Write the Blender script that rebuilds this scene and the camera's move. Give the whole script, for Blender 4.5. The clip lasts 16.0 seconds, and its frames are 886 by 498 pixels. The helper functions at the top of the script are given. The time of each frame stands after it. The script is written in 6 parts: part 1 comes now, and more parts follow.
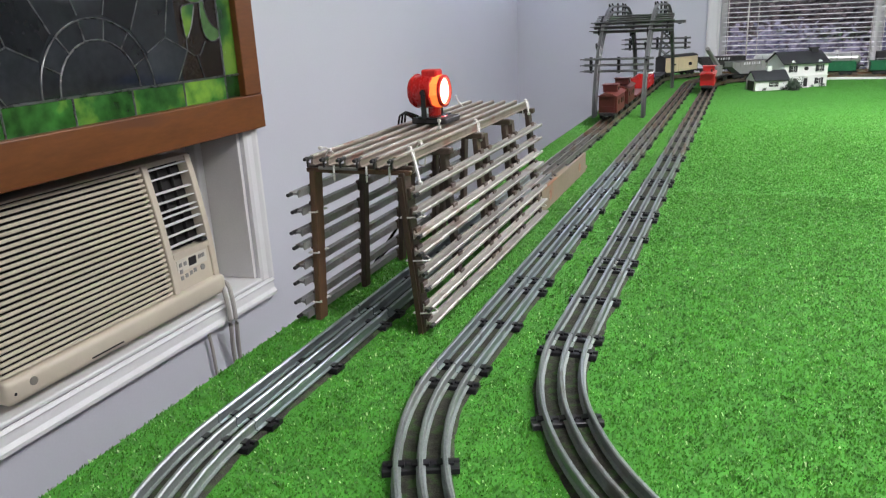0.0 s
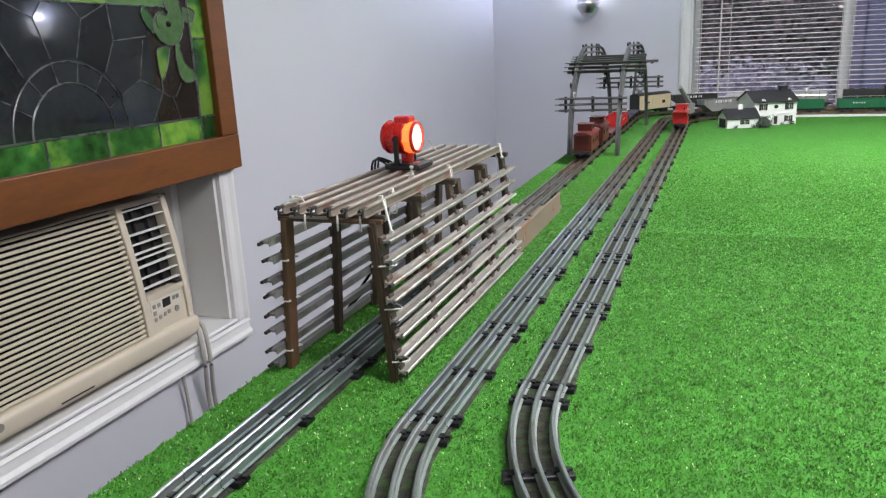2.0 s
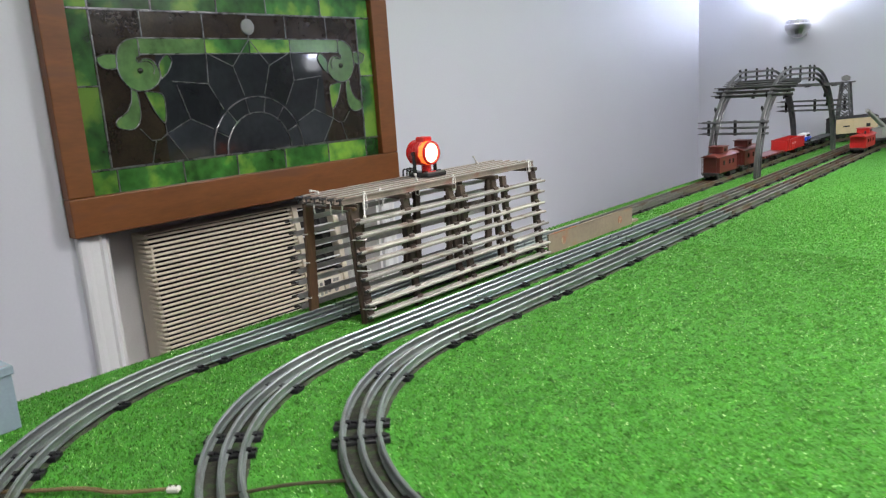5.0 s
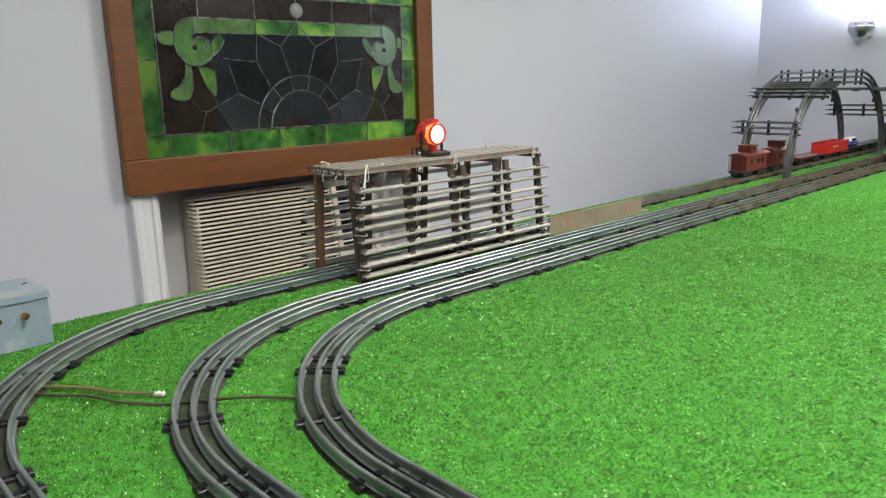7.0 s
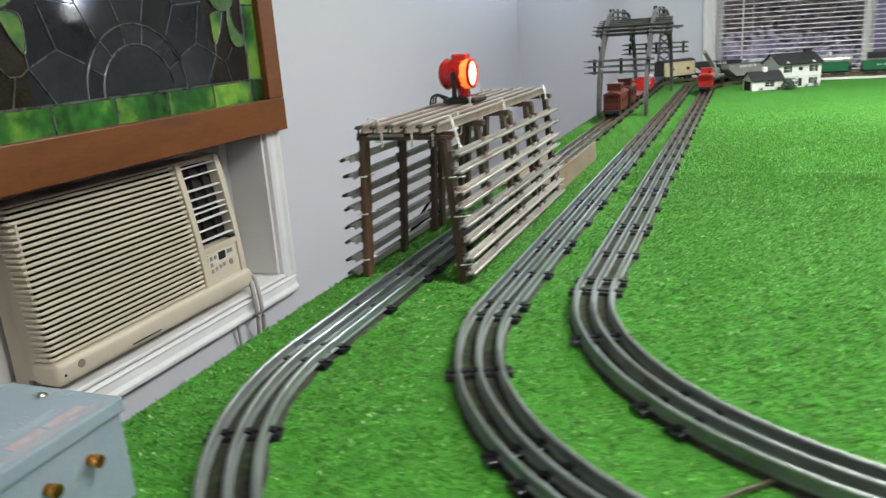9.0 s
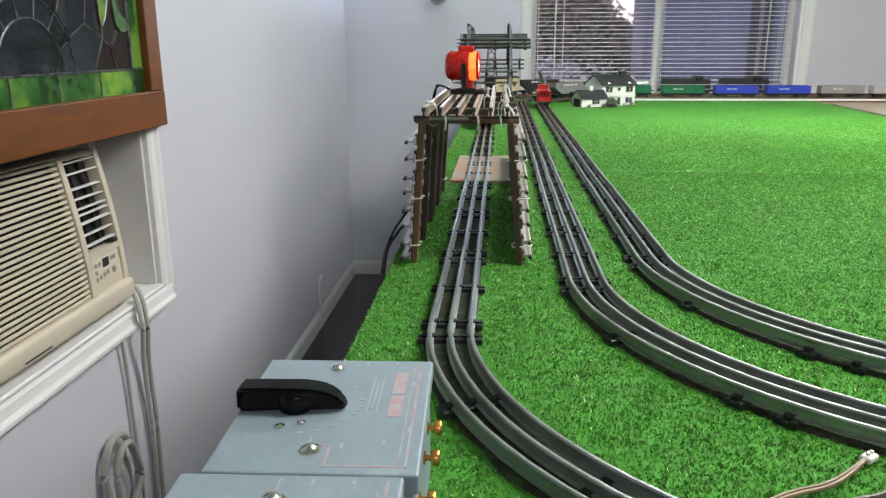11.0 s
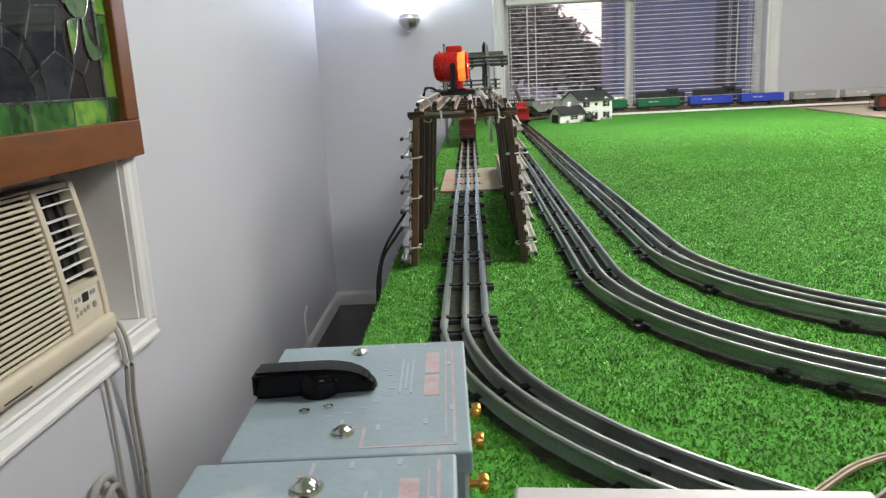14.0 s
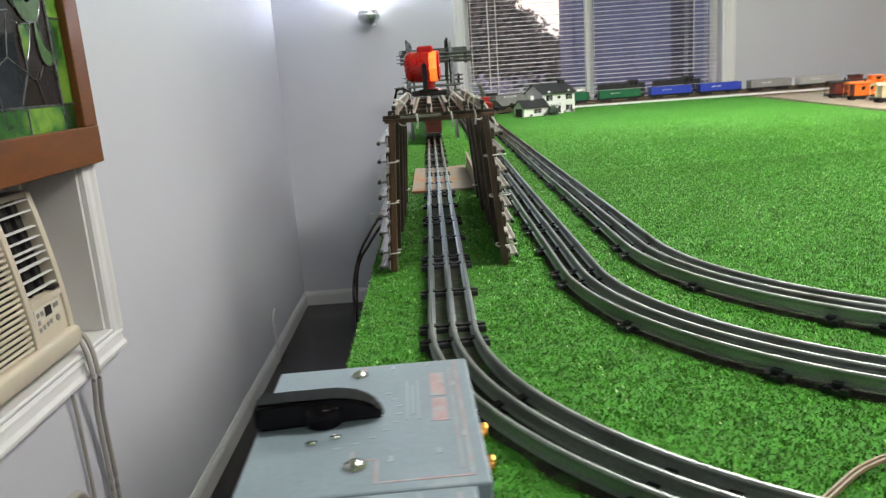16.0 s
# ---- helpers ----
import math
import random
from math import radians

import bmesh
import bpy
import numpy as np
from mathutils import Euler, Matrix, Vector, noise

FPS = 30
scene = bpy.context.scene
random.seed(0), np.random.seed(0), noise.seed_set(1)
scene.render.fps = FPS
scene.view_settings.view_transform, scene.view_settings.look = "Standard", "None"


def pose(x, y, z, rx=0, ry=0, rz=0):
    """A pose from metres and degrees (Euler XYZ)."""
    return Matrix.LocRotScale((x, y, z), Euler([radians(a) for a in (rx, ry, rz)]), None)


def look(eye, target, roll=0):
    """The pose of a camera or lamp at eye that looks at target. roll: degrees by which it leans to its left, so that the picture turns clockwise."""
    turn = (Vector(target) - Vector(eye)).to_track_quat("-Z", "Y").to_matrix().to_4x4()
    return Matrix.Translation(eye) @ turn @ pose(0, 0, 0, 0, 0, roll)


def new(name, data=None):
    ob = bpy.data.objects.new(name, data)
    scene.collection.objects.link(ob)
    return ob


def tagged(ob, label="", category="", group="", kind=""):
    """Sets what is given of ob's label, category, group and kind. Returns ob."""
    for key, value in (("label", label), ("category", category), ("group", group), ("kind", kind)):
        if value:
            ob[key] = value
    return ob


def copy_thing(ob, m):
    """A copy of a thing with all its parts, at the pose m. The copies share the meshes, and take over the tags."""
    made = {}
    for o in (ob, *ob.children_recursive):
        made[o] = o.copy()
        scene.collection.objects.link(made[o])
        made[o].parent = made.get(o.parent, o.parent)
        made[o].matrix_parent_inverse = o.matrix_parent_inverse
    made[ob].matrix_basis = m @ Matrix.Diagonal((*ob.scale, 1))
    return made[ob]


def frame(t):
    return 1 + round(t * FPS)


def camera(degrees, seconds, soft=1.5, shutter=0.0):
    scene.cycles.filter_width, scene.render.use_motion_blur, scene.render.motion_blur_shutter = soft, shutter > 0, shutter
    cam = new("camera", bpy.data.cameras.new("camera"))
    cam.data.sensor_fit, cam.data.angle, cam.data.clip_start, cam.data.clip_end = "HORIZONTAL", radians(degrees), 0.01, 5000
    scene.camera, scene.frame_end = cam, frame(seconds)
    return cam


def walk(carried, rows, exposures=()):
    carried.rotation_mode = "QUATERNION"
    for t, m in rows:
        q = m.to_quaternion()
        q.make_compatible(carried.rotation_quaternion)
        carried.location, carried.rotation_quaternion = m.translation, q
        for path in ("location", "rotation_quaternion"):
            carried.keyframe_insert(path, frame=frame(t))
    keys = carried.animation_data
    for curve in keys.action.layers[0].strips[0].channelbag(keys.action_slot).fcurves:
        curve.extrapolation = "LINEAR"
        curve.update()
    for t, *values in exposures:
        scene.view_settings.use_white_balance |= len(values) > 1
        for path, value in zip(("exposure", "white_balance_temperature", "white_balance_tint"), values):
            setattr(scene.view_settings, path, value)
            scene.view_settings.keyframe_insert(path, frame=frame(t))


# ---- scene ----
cam = camera(61.7, 16.0, soft=1.25, shutter=0.5)
PATH = [
    (0, (0.087, 0.082, 0.322), (-0.649, 1.843, -0.275), -2.8),
    (0.5, (0.091, 0.086, 0.329), (-0.652, 1.852, -0.244), -3.0),
    (1, (0.091, 0.089, 0.332), (-0.637, 1.873, -0.204), -2.7),
    (1.5, (0.089, 0.091, 0.335), (-0.615, 1.889, -0.188), -2.4),
    (2, (0.095, 0.09, 0.337), (-0.598, 1.894, -0.178), -2.7),
    (2.5, (0.101, 0.086, 0.336), (-0.571, 1.9, -0.175), -2.6),
    (3, (0.104, 0.074, 0.332), (-0.556, 1.891, -0.178), -1.6),
    (3.5, (0.184, 0.063, 0.345), (-0.661, 1.816, -0.118), -3.4),
    (4, (0.331, 0.052, 0.343), (-0.785, 1.643, -0.128), -1.5),
    (4.2, (0.384, 0.049, 0.334), (-0.789, 1.601, -0.129), -2.4),
    (6.5, (0.773, 0.006, 0.333), (-0.643, 1.359, -0.075), -1.6),
    (7, (0.752, 0.028, 0.329), (-0.672, 1.36, -0.114), -1.3),
    (7.5, (0.625, 0.008, 0.31), (-0.739, 1.401, -0.138), -1.5),
    (8, (0.453, -0.09, 0.316), (-0.662, 1.503, -0.155), -1.4),
    (8.5, (0.287, -0.101, 0.305), (-0.628, 1.6, -0.213), -1.9),
    (9, (0.082, -0.033, 0.283), (-0.656, 1.743, -0.266), -3.9),
    (9.5, (-0.075, -0.051, 0.27), (-0.599, 1.79, -0.31), -1.7),
    (12, (-0.257, -0.145, 0.236), (-0.338, 1.801, -0.216), -1.2),
    (12.5, (-0.216, -0.122, 0.211), (-0.442, 1.822, -0.2), -3.2),
    (13, (-0.225, -0.103, 0.205), (-0.432, 1.837, -0.234), -2.3),
    (13.5, (-0.247, -0.107, 0.212), (-0.382, 1.839, -0.231), -2.8),
    (14, (-0.274, -0.097, 0.215), (-0.364, 1.85, -0.233), -2.9),
    (14.5, (-0.31, -0.083, 0.199), (-0.278, 1.868, -0.24), -1.4),
    (15, (-0.34, -0.082, 0.207), (-0.229, 1.867, -0.228), -1.0),
    (15.5, (-0.349, -0.096, 0.219), (-0.239, 1.852, -0.221), -1.2),
    (16, (-0.292, -0.084, 0.225), (-0.286, 1.86, -0.244), -4.1),
]
walk(cam, [(t, look(eye, target, roll)) for t, eye, target, roll in PATH], [(0, -0.15, 6280, 14), (4, -0.15, 6320, 14), (6.5, -0.12, 6550, 8), (8, -0.16, 6550, 8), (9.5, 0.0, 6500, 6), (12, 0.02, 6620, 9), (14, -0.04, 6770, 8), (16, -0.07, 6800, 8)])

# ---- world, sun, large lights ----
WX, WY, EX, SY, FLOOR, CEIL = -1.125, 4.20, 4.6, -2.6, -1.094, 1.34   # room: west wall, north wall, east, south, floor, ceiling
world = bpy.data.worlds.new("dusk")
scene.world = world
world.use_nodes = True
wn = world.node_tree
sky = wn.nodes.new("ShaderNodeTexSky")
sky.sky_type, sky.sun_disc, sky.sun_elevation, sky.sun_rotation = "NISHITA", False, radians(26), radians(217)
wn.nodes["Background"].inputs["Strength"].default_value = 0.12
wn.links.new(sky.outputs[0], wn.nodes["Background"].inputs["Color"])
# added to brighten the trees and siding outside; no sun is in view
sun = bpy.data.lights.new("evening_sun", "SUN")
sun.energy, sun.angle, sun.color = 2.2, radians(12), (1.0, 0.86, 0.82)
new("evening_sun", sun).matrix_world = look((-6, -8, 5), (0, 0, 0))


def area_lamp(name, m, sx, sy, watts, colour):
    d = bpy.data.lights.new(name, "AREA")
    d.shape, d.size, d.size_y, d.energy, d.color = "RECTANGLE", sx, sy, watts, colour
    ob = new(name, d)
    ob.matrix_world = m
    return ob


COOL = (1.0, 0.972, 0.975)
LAMPS = [(0.6, -1.5, 8), (0.7, 0.5, 24), (0.8, 2.1, 54), (3.0, -0.3, 16)]
for lx, ly, lw in LAMPS:
    area_lamp("ceiling_lamp", pose(lx, ly, CEIL - 0.065), 0.95, 0.28, lw, COOL)
for sx_, wt in ((-0.59, 25.0), (2.155, 5.5)):
    d = bpy.data.lights.new("sconce_lamp", "POINT")
    d.energy, d.color, d.shadow_soft_size = wt, (0.72, 0.79, 1.0), 0.03
    new("sconce_lamp", d).location = (sx_, WY - 0.06, 0.68)
d = bpy.data.lights.new("searchlight_lamp", "SPOT")
d.energy, d.color, d.spot_size, d.spot_blend, d.shadow_soft_size = 0.5, (1.0, 0.35, 0.12), radians(80), 0.5, 0.012
SPOT_AT, SPOT_YAW = Vector((-0.292, 0.984, 0.231)), radians(-3)
SPOT_WAY = Vector((math.cos(SPOT_YAW), math.sin(SPOT_YAW), 0.0))
new("searchlight_lamp", d).matrix_world = look(SPOT_AT + SPOT_WAY * 0.04, SPOT_AT + SPOT_WAY)

# ---- materials ----
MATS = {}


def mat(name, base, rough=0.6, metal=0.0, vary=0.15, scale=40.0, fine=400.0, bump=0.1, second=None, amount=0.5,
        spec=0.5, emit=None, emit_power=0.0, transmission=0.0, coat=0.0, objvary=0.0, stretch=(1, 1, 1), rvary=0.1):
    """A surface with two scales of noise in its colour, gloss and relief; second: a stain colour that covers part of it."""
    if name in MATS:
        return MATS[name]
    m = bpy.data.materials.new(name)
    m.use_nodes = True
    t = m.node_tree
    b = t.nodes["Principled BSDF"]
    coord = t.nodes.new("ShaderNodeTexCoord")
    mp = t.nodes.new("ShaderNodeMapping")
    mp.inputs["Scale"].default_value = stretch
    t.links.new(coord.outputs["Object"], mp.inputs["Vector"])
    info = t.nodes.new("ShaderNodeObjectInfo")
    big = t.nodes.new("ShaderNodeTexNoise")
    big.noise_dimensions = "4D"
    big.inputs["Scale"].default_value, big.inputs["Detail"].default_value = scale, 5
    off = t.nodes.new("ShaderNodeMath")
    off.operation = "MULTIPLY"
    off.inputs[1].default_value = 17.0
    t.links.new(info.outputs["Random"], off.inputs[0])
    t.links.new(off.outputs[0], big.inputs["W"])
    small = t.nodes.new("ShaderNodeTexNoise")
    small.inputs["Scale"].default_value, small.inputs["Detail"].default_value = fine, 3
    for n in (big, small):
        t.links.new(mp.outputs[0], n.inputs["Vector"])
    mix = t.nodes.new("ShaderNodeMath")
    mix.operation = "MULTIPLY_ADD"
    mix.inputs[1].default_value = 0.35
    t.links.new(small.outputs["Fac"], mix.inputs[0])
    half = t.nodes.new("ShaderNodeMath")
    half.operation = "MULTIPLY"
    half.inputs[1].default_value = 0.65
    t.links.new(big.outputs["Fac"], half.inputs[0])
    t.links.new(half.outputs[0], mix.inputs[2])
    ramp = t.nodes.new("ShaderNodeValToRGB")
    dark = [c * (1 - vary) for c in base]
    light = [min(1, c * (1 + vary)) for c in base]
    ramp.color_ramp.elements[0].position, ramp.color_ramp.elements[0].color = 0.34, (*dark, 1)
    ramp.color_ramp.elements[1].position, ramp.color_ramp.elements[1].color = 0.66, (*light, 1)
    t.links.new(mix.outputs[0], ramp.inputs["Fac"])
    colour = ramp.outputs["Color"]
    if second:
        r2 = t.nodes.new("ShaderNodeValToRGB")
        r2.color_ramp.elements[0].position = 0.72 - amount * 0.45
        r2.color_ramp.elements[1].position = 0.82 - amount * 0.45
        t.links.new(big.outputs["Fac"], r2.inputs["Fac"])
        mx = t.nodes.new("ShaderNodeMix")
        mx.data_type = "RGBA"
        mx.inputs[7].default_value = (*second, 1)
        t.links.new(r2.outputs["Color"], mx.inputs[0])
        t.links.new(colour, mx.inputs[6])
        colour = mx.outputs[2]
    if objvary:
        hsv = t.nodes.new("ShaderNodeHueSaturation")
        mr = t.nodes.new("ShaderNodeMapRange")
        mr.inputs["To Min"].default_value, mr.inputs["To Max"].default_value = 1 - objvary, 1 + objvary
        t.links.new(info.outputs["Random"], mr.inputs["Value"])
        t.links.new(mr.outputs[0], hsv.inputs["Value"])
        t.links.new(colour, hsv.inputs["Color"])
        colour = hsv.outputs["Color"]
    t.links.new(colour, b.inputs["Base Color"])
    rr = t.nodes.new("ShaderNodeMapRange")
    rr.inputs["To Min"].default_value, rr.inputs["To Max"].default_value = max(0.02, rough - rvary), min(1, rough + rvary)
    t.links.new(mix.outputs[0], rr.inputs["Value"])
    t.links.new(rr.outputs[0], b.inputs["Roughness"])
    b.inputs["Metallic"].default_value = metal
    b.inputs["Specular IOR Level"].default_value = spec
    b.inputs["Transmission Weight"].default_value = transmission
    b.inputs["Coat Weight"].default_value = coat
    b.inputs["Coat Roughness"].default_value = 0.12
    if bump:
        bp = t.nodes.new("ShaderNodeBump")
        bp.inputs["Strength"].default_value, bp.inputs["Distance"].default_value = bump, 0.002
        t.links.new(mix.outputs[0], bp.inputs["Height"])
        t.links.new(bp.outputs[0], b.inputs["Normal"])
    if emit:
        b.inputs["Emission Color"].default_value = (*emit, 1)
        b.inputs["Emission Strength"].default_value = emit_power
    MATS[name] = m
    return m


WALL = mat("wall_paint", (0.640, 0.648, 0.706), 0.55, vary=0.03, scale=2.0, fine=160, bump=0.12)
CEILM = mat("ceiling_paint", (0.8, 0.8, 0.8), 0.9, vary=0.03, scale=3, fine=90, bump=0.3)
FLOORM = mat("dark_floor", (0.016, 0.013, 0.014), 0.2, vary=0.35, scale=3, fine=60, bump=0.05, stretch=(6, 0.6, 1))
TRIMW = mat("white_trim", (0.78, 0.78, 0.78), 0.4, vary=0.04, scale=9, fine=200, bump=0.06)
REVEAL = mat("reveal_paint", (0.72, 0.71, 0.70), 0.55, vary=0.06, scale=9, fine=200, bump=0.08)
ACM = mat("cream_plastic", (0.66, 0.59, 0.47), 0.42, vary=0.06, scale=12, fine=500, bump=0.05)
ACG = mat("grille_plastic", (0.67, 0.60, 0.48), 0.42, vary=0.07, scale=12, fine=400, bump=0.04, objvary=0.05)
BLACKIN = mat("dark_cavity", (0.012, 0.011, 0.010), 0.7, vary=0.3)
WOODF = mat("stained_wood", (0.182, 0.062, 0.014), 0.45, vary=0.22, scale=7, fine=60, bump=0.25, stretch=(3, 0.6, 3), second=(0.15, 0.055, 0.022), amount=0.36)
LEAD = mat("lead_came", (0.20, 0.205, 0.205), 0.28, metal=0.8, vary=0.25, fine=600, bump=0.3)
GLASSG = mat("green_glass", (0.028, 0.125, 0.020), 0.24, vary=0.75, scale=9, fine=35, bump=0.5, objvary=0.4, second=(0.17, 0.33, 0.04), amount=0.46, coat=0.3)
GLASSL = mat("pale_green_glass", (0.09, 0.19, 0.06), 0.2, vary=0.45, scale=12, fine=60, bump=0.4, objvary=0.15, second=(0.17, 0.29, 0.07), amount=0.34, coat=0.3)
GLASSD = mat("dark_glass", (0.020, 0.024, 0.027), 0.05, vary=0.4, scale=10, fine=60, bump=0.04, objvary=0.5, coat=0.0, spec=0.4, rvary=0.02)
GLASSR = mat("seedy_brown_glass", (0.020, 0.014, 0.009), 0.10, vary=0.6, scale=14, fine=210, bump=1.0, objvary=0.25, spec=0.4)
JEWEL = mat("clear_jewel", (0.25, 0.25, 0.26), 0.08, vary=0.1, coat=1.0)
STEELG = mat("dark_gantry_rail", (0.16, 0.163, 0.165), 0.40, metal=0.7, vary=0.3, scale=18, fine=500, bump=0.2, second=(0.24, 0.24, 0.23), amount=0.30)
STEEL = mat("tin_rail", (0.30, 0.345, 0.345), 0.38, metal=0.82, vary=0.24, scale=22, fine=500, bump=0.15, second=(0.17, 0.175, 0.155), amount=0.22)
STEELD = mat("worn_rail", (0.235, 0.265, 0.252), 0.42, metal=0.78, vary=0.28, scale=18, fine=500, bump=0.2, second=(0.15, 0.155, 0.135), amount=0.30)
# near curve rails, a little paler than worn_rail, tuned to the camera's view
STEELC = mat("bare_tin_rail", (0.28, 0.31, 0.295), 0.42, metal=0.70, vary=0.28, scale=18, fine=500, bump=0.2, second=(0.19, 0.19, 0.165), amount=0.28)
STEELM = mat("browned_rail", (0.22, 0.215, 0.19), 0.46, metal=0.72, vary=0.3, scale=17, fine=450, bump=0.2, second=(0.16, 0.115, 0.08), amount=0.42)
STEELR = mat("rusty_rail", (0.21, 0.175, 0.135), 0.48, metal=0.7, vary=0.35, scale=16, fine=400, bump=0.25, second=(0.17, 0.095, 0.055), amount=0.5)
TIEM = mat("black_tie", (0.014, 0.014, 0.016), 0.38, metal=0.3, vary=0.4, fine=600, bump=0.15, objvary=0.3)
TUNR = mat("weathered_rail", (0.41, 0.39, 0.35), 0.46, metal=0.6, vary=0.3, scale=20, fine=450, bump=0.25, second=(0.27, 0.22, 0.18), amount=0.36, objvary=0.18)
TUNP = mat("brown_stained_rail", (0.27, 0.225, 0.185), 0.5, metal=0.35, vary=0.3, scale=26, fine=450, bump=0.25, second=(0.25, 0.14, 0.11), amount=0.36, objvary=0.15)
HEADP = mat("polished_railhead", (0.46, 0.44, 0.40), 0.40, metal=0.7, vary=0.25, scale=24, fine=450, bump=0.2, second=(0.40, 0.25, 0.21), amount=0.30, objvary=0.12)
# tone of the left side rails, darker than the right side's
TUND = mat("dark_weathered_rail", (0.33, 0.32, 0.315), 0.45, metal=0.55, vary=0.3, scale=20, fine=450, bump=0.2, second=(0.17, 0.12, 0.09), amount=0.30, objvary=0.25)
POSTB = mat("brown_post", (0.10, 0.052, 0.028), 0.5, vary=0.4, scale=30, fine=300, bump=0.3, stretch=(1, 1, 0.2), objvary=0.25)
POSTD = mat("dark_post", (0.062, 0.042, 0.030), 0.5, vary=0.4, scale=30, fine=300, bump=0.3, objvary=0.3)
ZIP = mat("white_nylon", (0.72, 0.70, 0.66), 0.4, vary=0.1, bump=0.05)
REDP = mat("red_enamel", (0.55, 0.012, 0.010), 0.28, vary=0.15, scale=30, bump=0.05, coat=0.4)
LENS = mat("lit_orange_lens", (0.9, 0.35, 0.08), 0.25, vary=0.1, emit=(1.0, 0.17, 0.03), emit_power=1.5)
BULB = mat("lit_white_lens", (1.0, 0.85, 0.65), 0.25, vary=0.05, emit=(1.0, 0.66, 0.42), emit_power=3.6)
BLKG = mat("gloss_black_bakelite", (0.005, 0.004, 0.005), 0.07, vary=0.1, bump=0.0, spec=0.18, rvary=0.02)
BLK = mat("black_plastic", (0.012, 0.012, 0.013), 0.25, vary=0.2, bump=0.05)
BLKM = mat("black_matte", (0.020, 0.019, 0.019), 0.55, vary=0.3, bump=0.15)
# dust between the rails, with the shade there darkened into the colour
DUSTSHADE = mat("dusty_grit", (0.036, 0.036, 0.024), 0.85, vary=0.75, scale=110, fine=700, bump=1.0, second=(0.040, 0.080, 0.022), amount=0.46)
MATG = mat("turf_backing", (0.050, 0.235, 0.018), 0.9, vary=0.3, scale=60, fine=500, bump=0.4)
TABLEM = mat("table_plywood", (0.33, 0.22, 0.12), 0.6, vary=0.25, scale=6, fine=90, bump=0.2, stretch=(1, 8, 8))
TANB = mat("tan_board", (0.24, 0.19, 0.135), 0.65, vary=0.18, scale=10, fine=150, bump=0.2, second=(0.30, 0.14, 0.07), amount=0.42)
PLYB = mat("plywood_board", (0.27, 0.22, 0.165), 0.65, vary=0.15, scale=4, fine=120, bump=0.15, stretch=(8, 1, 8))
CHROME = mat("chrome", (0.62, 0.62, 0.64), 0.30, metal=1.0, vary=0.06, fine=200, bump=0.02, rvary=0.04)
SHADE = mat("lit_glass_shade", (0.95, 0.95, 1.0), 0.3, vary=0.02, emit=(0.93, 0.95, 1.0), emit_power=9.0)
PANEL = mat("lit_diffuser", (0.9, 0.9, 0.9), 0.5, vary=0.02, emit=COOL, emit_power=5.0)
GREYB = mat("grey_blue_enamel", (0.25, 0.315, 0.365), 0.42, vary=0.10, scale=26, fine=300, bump=0.12, second=(0.38, 0.42, 0.45), amount=0.32)
GREYP = mat("pale_grey_enamel", (0.50, 0.475, 0.49), 0.40, vary=0.08, scale=26, fine=300, bump=0.1, second=(0.52, 0.46, 0.47), amount=0.35)
PINKP = mat("pink_print", (0.46, 0.33, 0.335), 0.45, vary=0.2, scale=90, fine=500, bump=0.0, second=(0.38, 0.40, 0.44), amount=0.52)
PALEP = mat("pale_print", (0.36, 0.41, 0.455), 0.5, vary=0.12, bump=0.0)
REDPL = mat("dark_red_plastic", (0.17, 0.010, 0.010), 0.1, vary=0.1, bump=0.03)
BRASS = mat("brass", (0.72, 0.36, 0.09), 0.24, metal=1.0, vary=0.2, fine=500, bump=0.05)
NICKEL = mat("nickel", (0.65, 0.64, 0.62), 0.16, metal=1.0, vary=0.1, bump=0.03)
CORDG = mat("grey_cord", (0.42, 0.40, 0.37), 0.5, vary=0.08, bump=0.05)
WIREB = mat("brown_wire", (0.16, 0.11, 0.048), 0.45, vary=0.2, bump=0.05)
BLINDM = mat("blind_slat", (0.85, 0.85, 0.86), 0.42, vary=0.05, bump=0.03, objvary=0.04)
PANE = mat("window_glass", (0.9, 0.92, 0.95), 0.03, vary=0.01, bump=0.0, transmission=1.0, rvary=0.01)
HOUSEW = mat("white_house_plastic", (0.78, 0.78, 0.76), 0.42, vary=0.04, fine=300, bump=0.06)
ROOFB = mat("black_roof_plastic", (0.022, 0.023, 0.026), 0.5, vary=0.3, scale=60, fine=300, bump=0.3)
SHRUB = mat("grey_green_shrub", (0.06, 0.085, 0.06), 0.8, vary=0.5, scale=90, fine=500, bump=0.8)
BROWNC = mat("oxide_brown_car", (0.115, 0.022, 0.016), 0.45, vary=0.15, scale=30, bump=0.1, objvary=0.12)
REDC = mat("red_car", (0.44, 0.018, 0.016), 0.35, vary=0.1, scale=30, bump=0.06)
GREENC = mat("green_car", (0.012, 0.13, 0.055), 0.38, vary=0.12, scale=30, bump=0.06)
BLUEC = mat("blue_car", (0.028, 0.055, 0.42), 0.38, vary=0.12, scale=30, bump=0.06)
GREYC = mat("grey_car", (0.26, 0.26, 0.25), 0.5, vary=0.12, scale=30, bump=0.08)
CREAMC = mat("cream_car", (0.68, 0.56, 0.36), 0.42, vary=0.1, scale=25, bump=0.06)
ORANGEC = mat("orange_car", (0.75, 0.16, 0.02), 0.4, vary=0.12, scale=30, bump=0.06)
YELLOWC = mat("yellow_car", (0.72, 0.50, 0.08), 0.4, vary=0.1, scale=30, bump=0.06)
SILVERC = mat("silver_tank", (0.62, 0.62, 0.61), 0.3, metal=0.6, vary=0.12, scale=30, bump=0.06)
WHEELM = mat("dark_wheel_steel", (0.06, 0.06, 0.06), 0.35, metal=0.8, vary=0.2, bump=0.05)
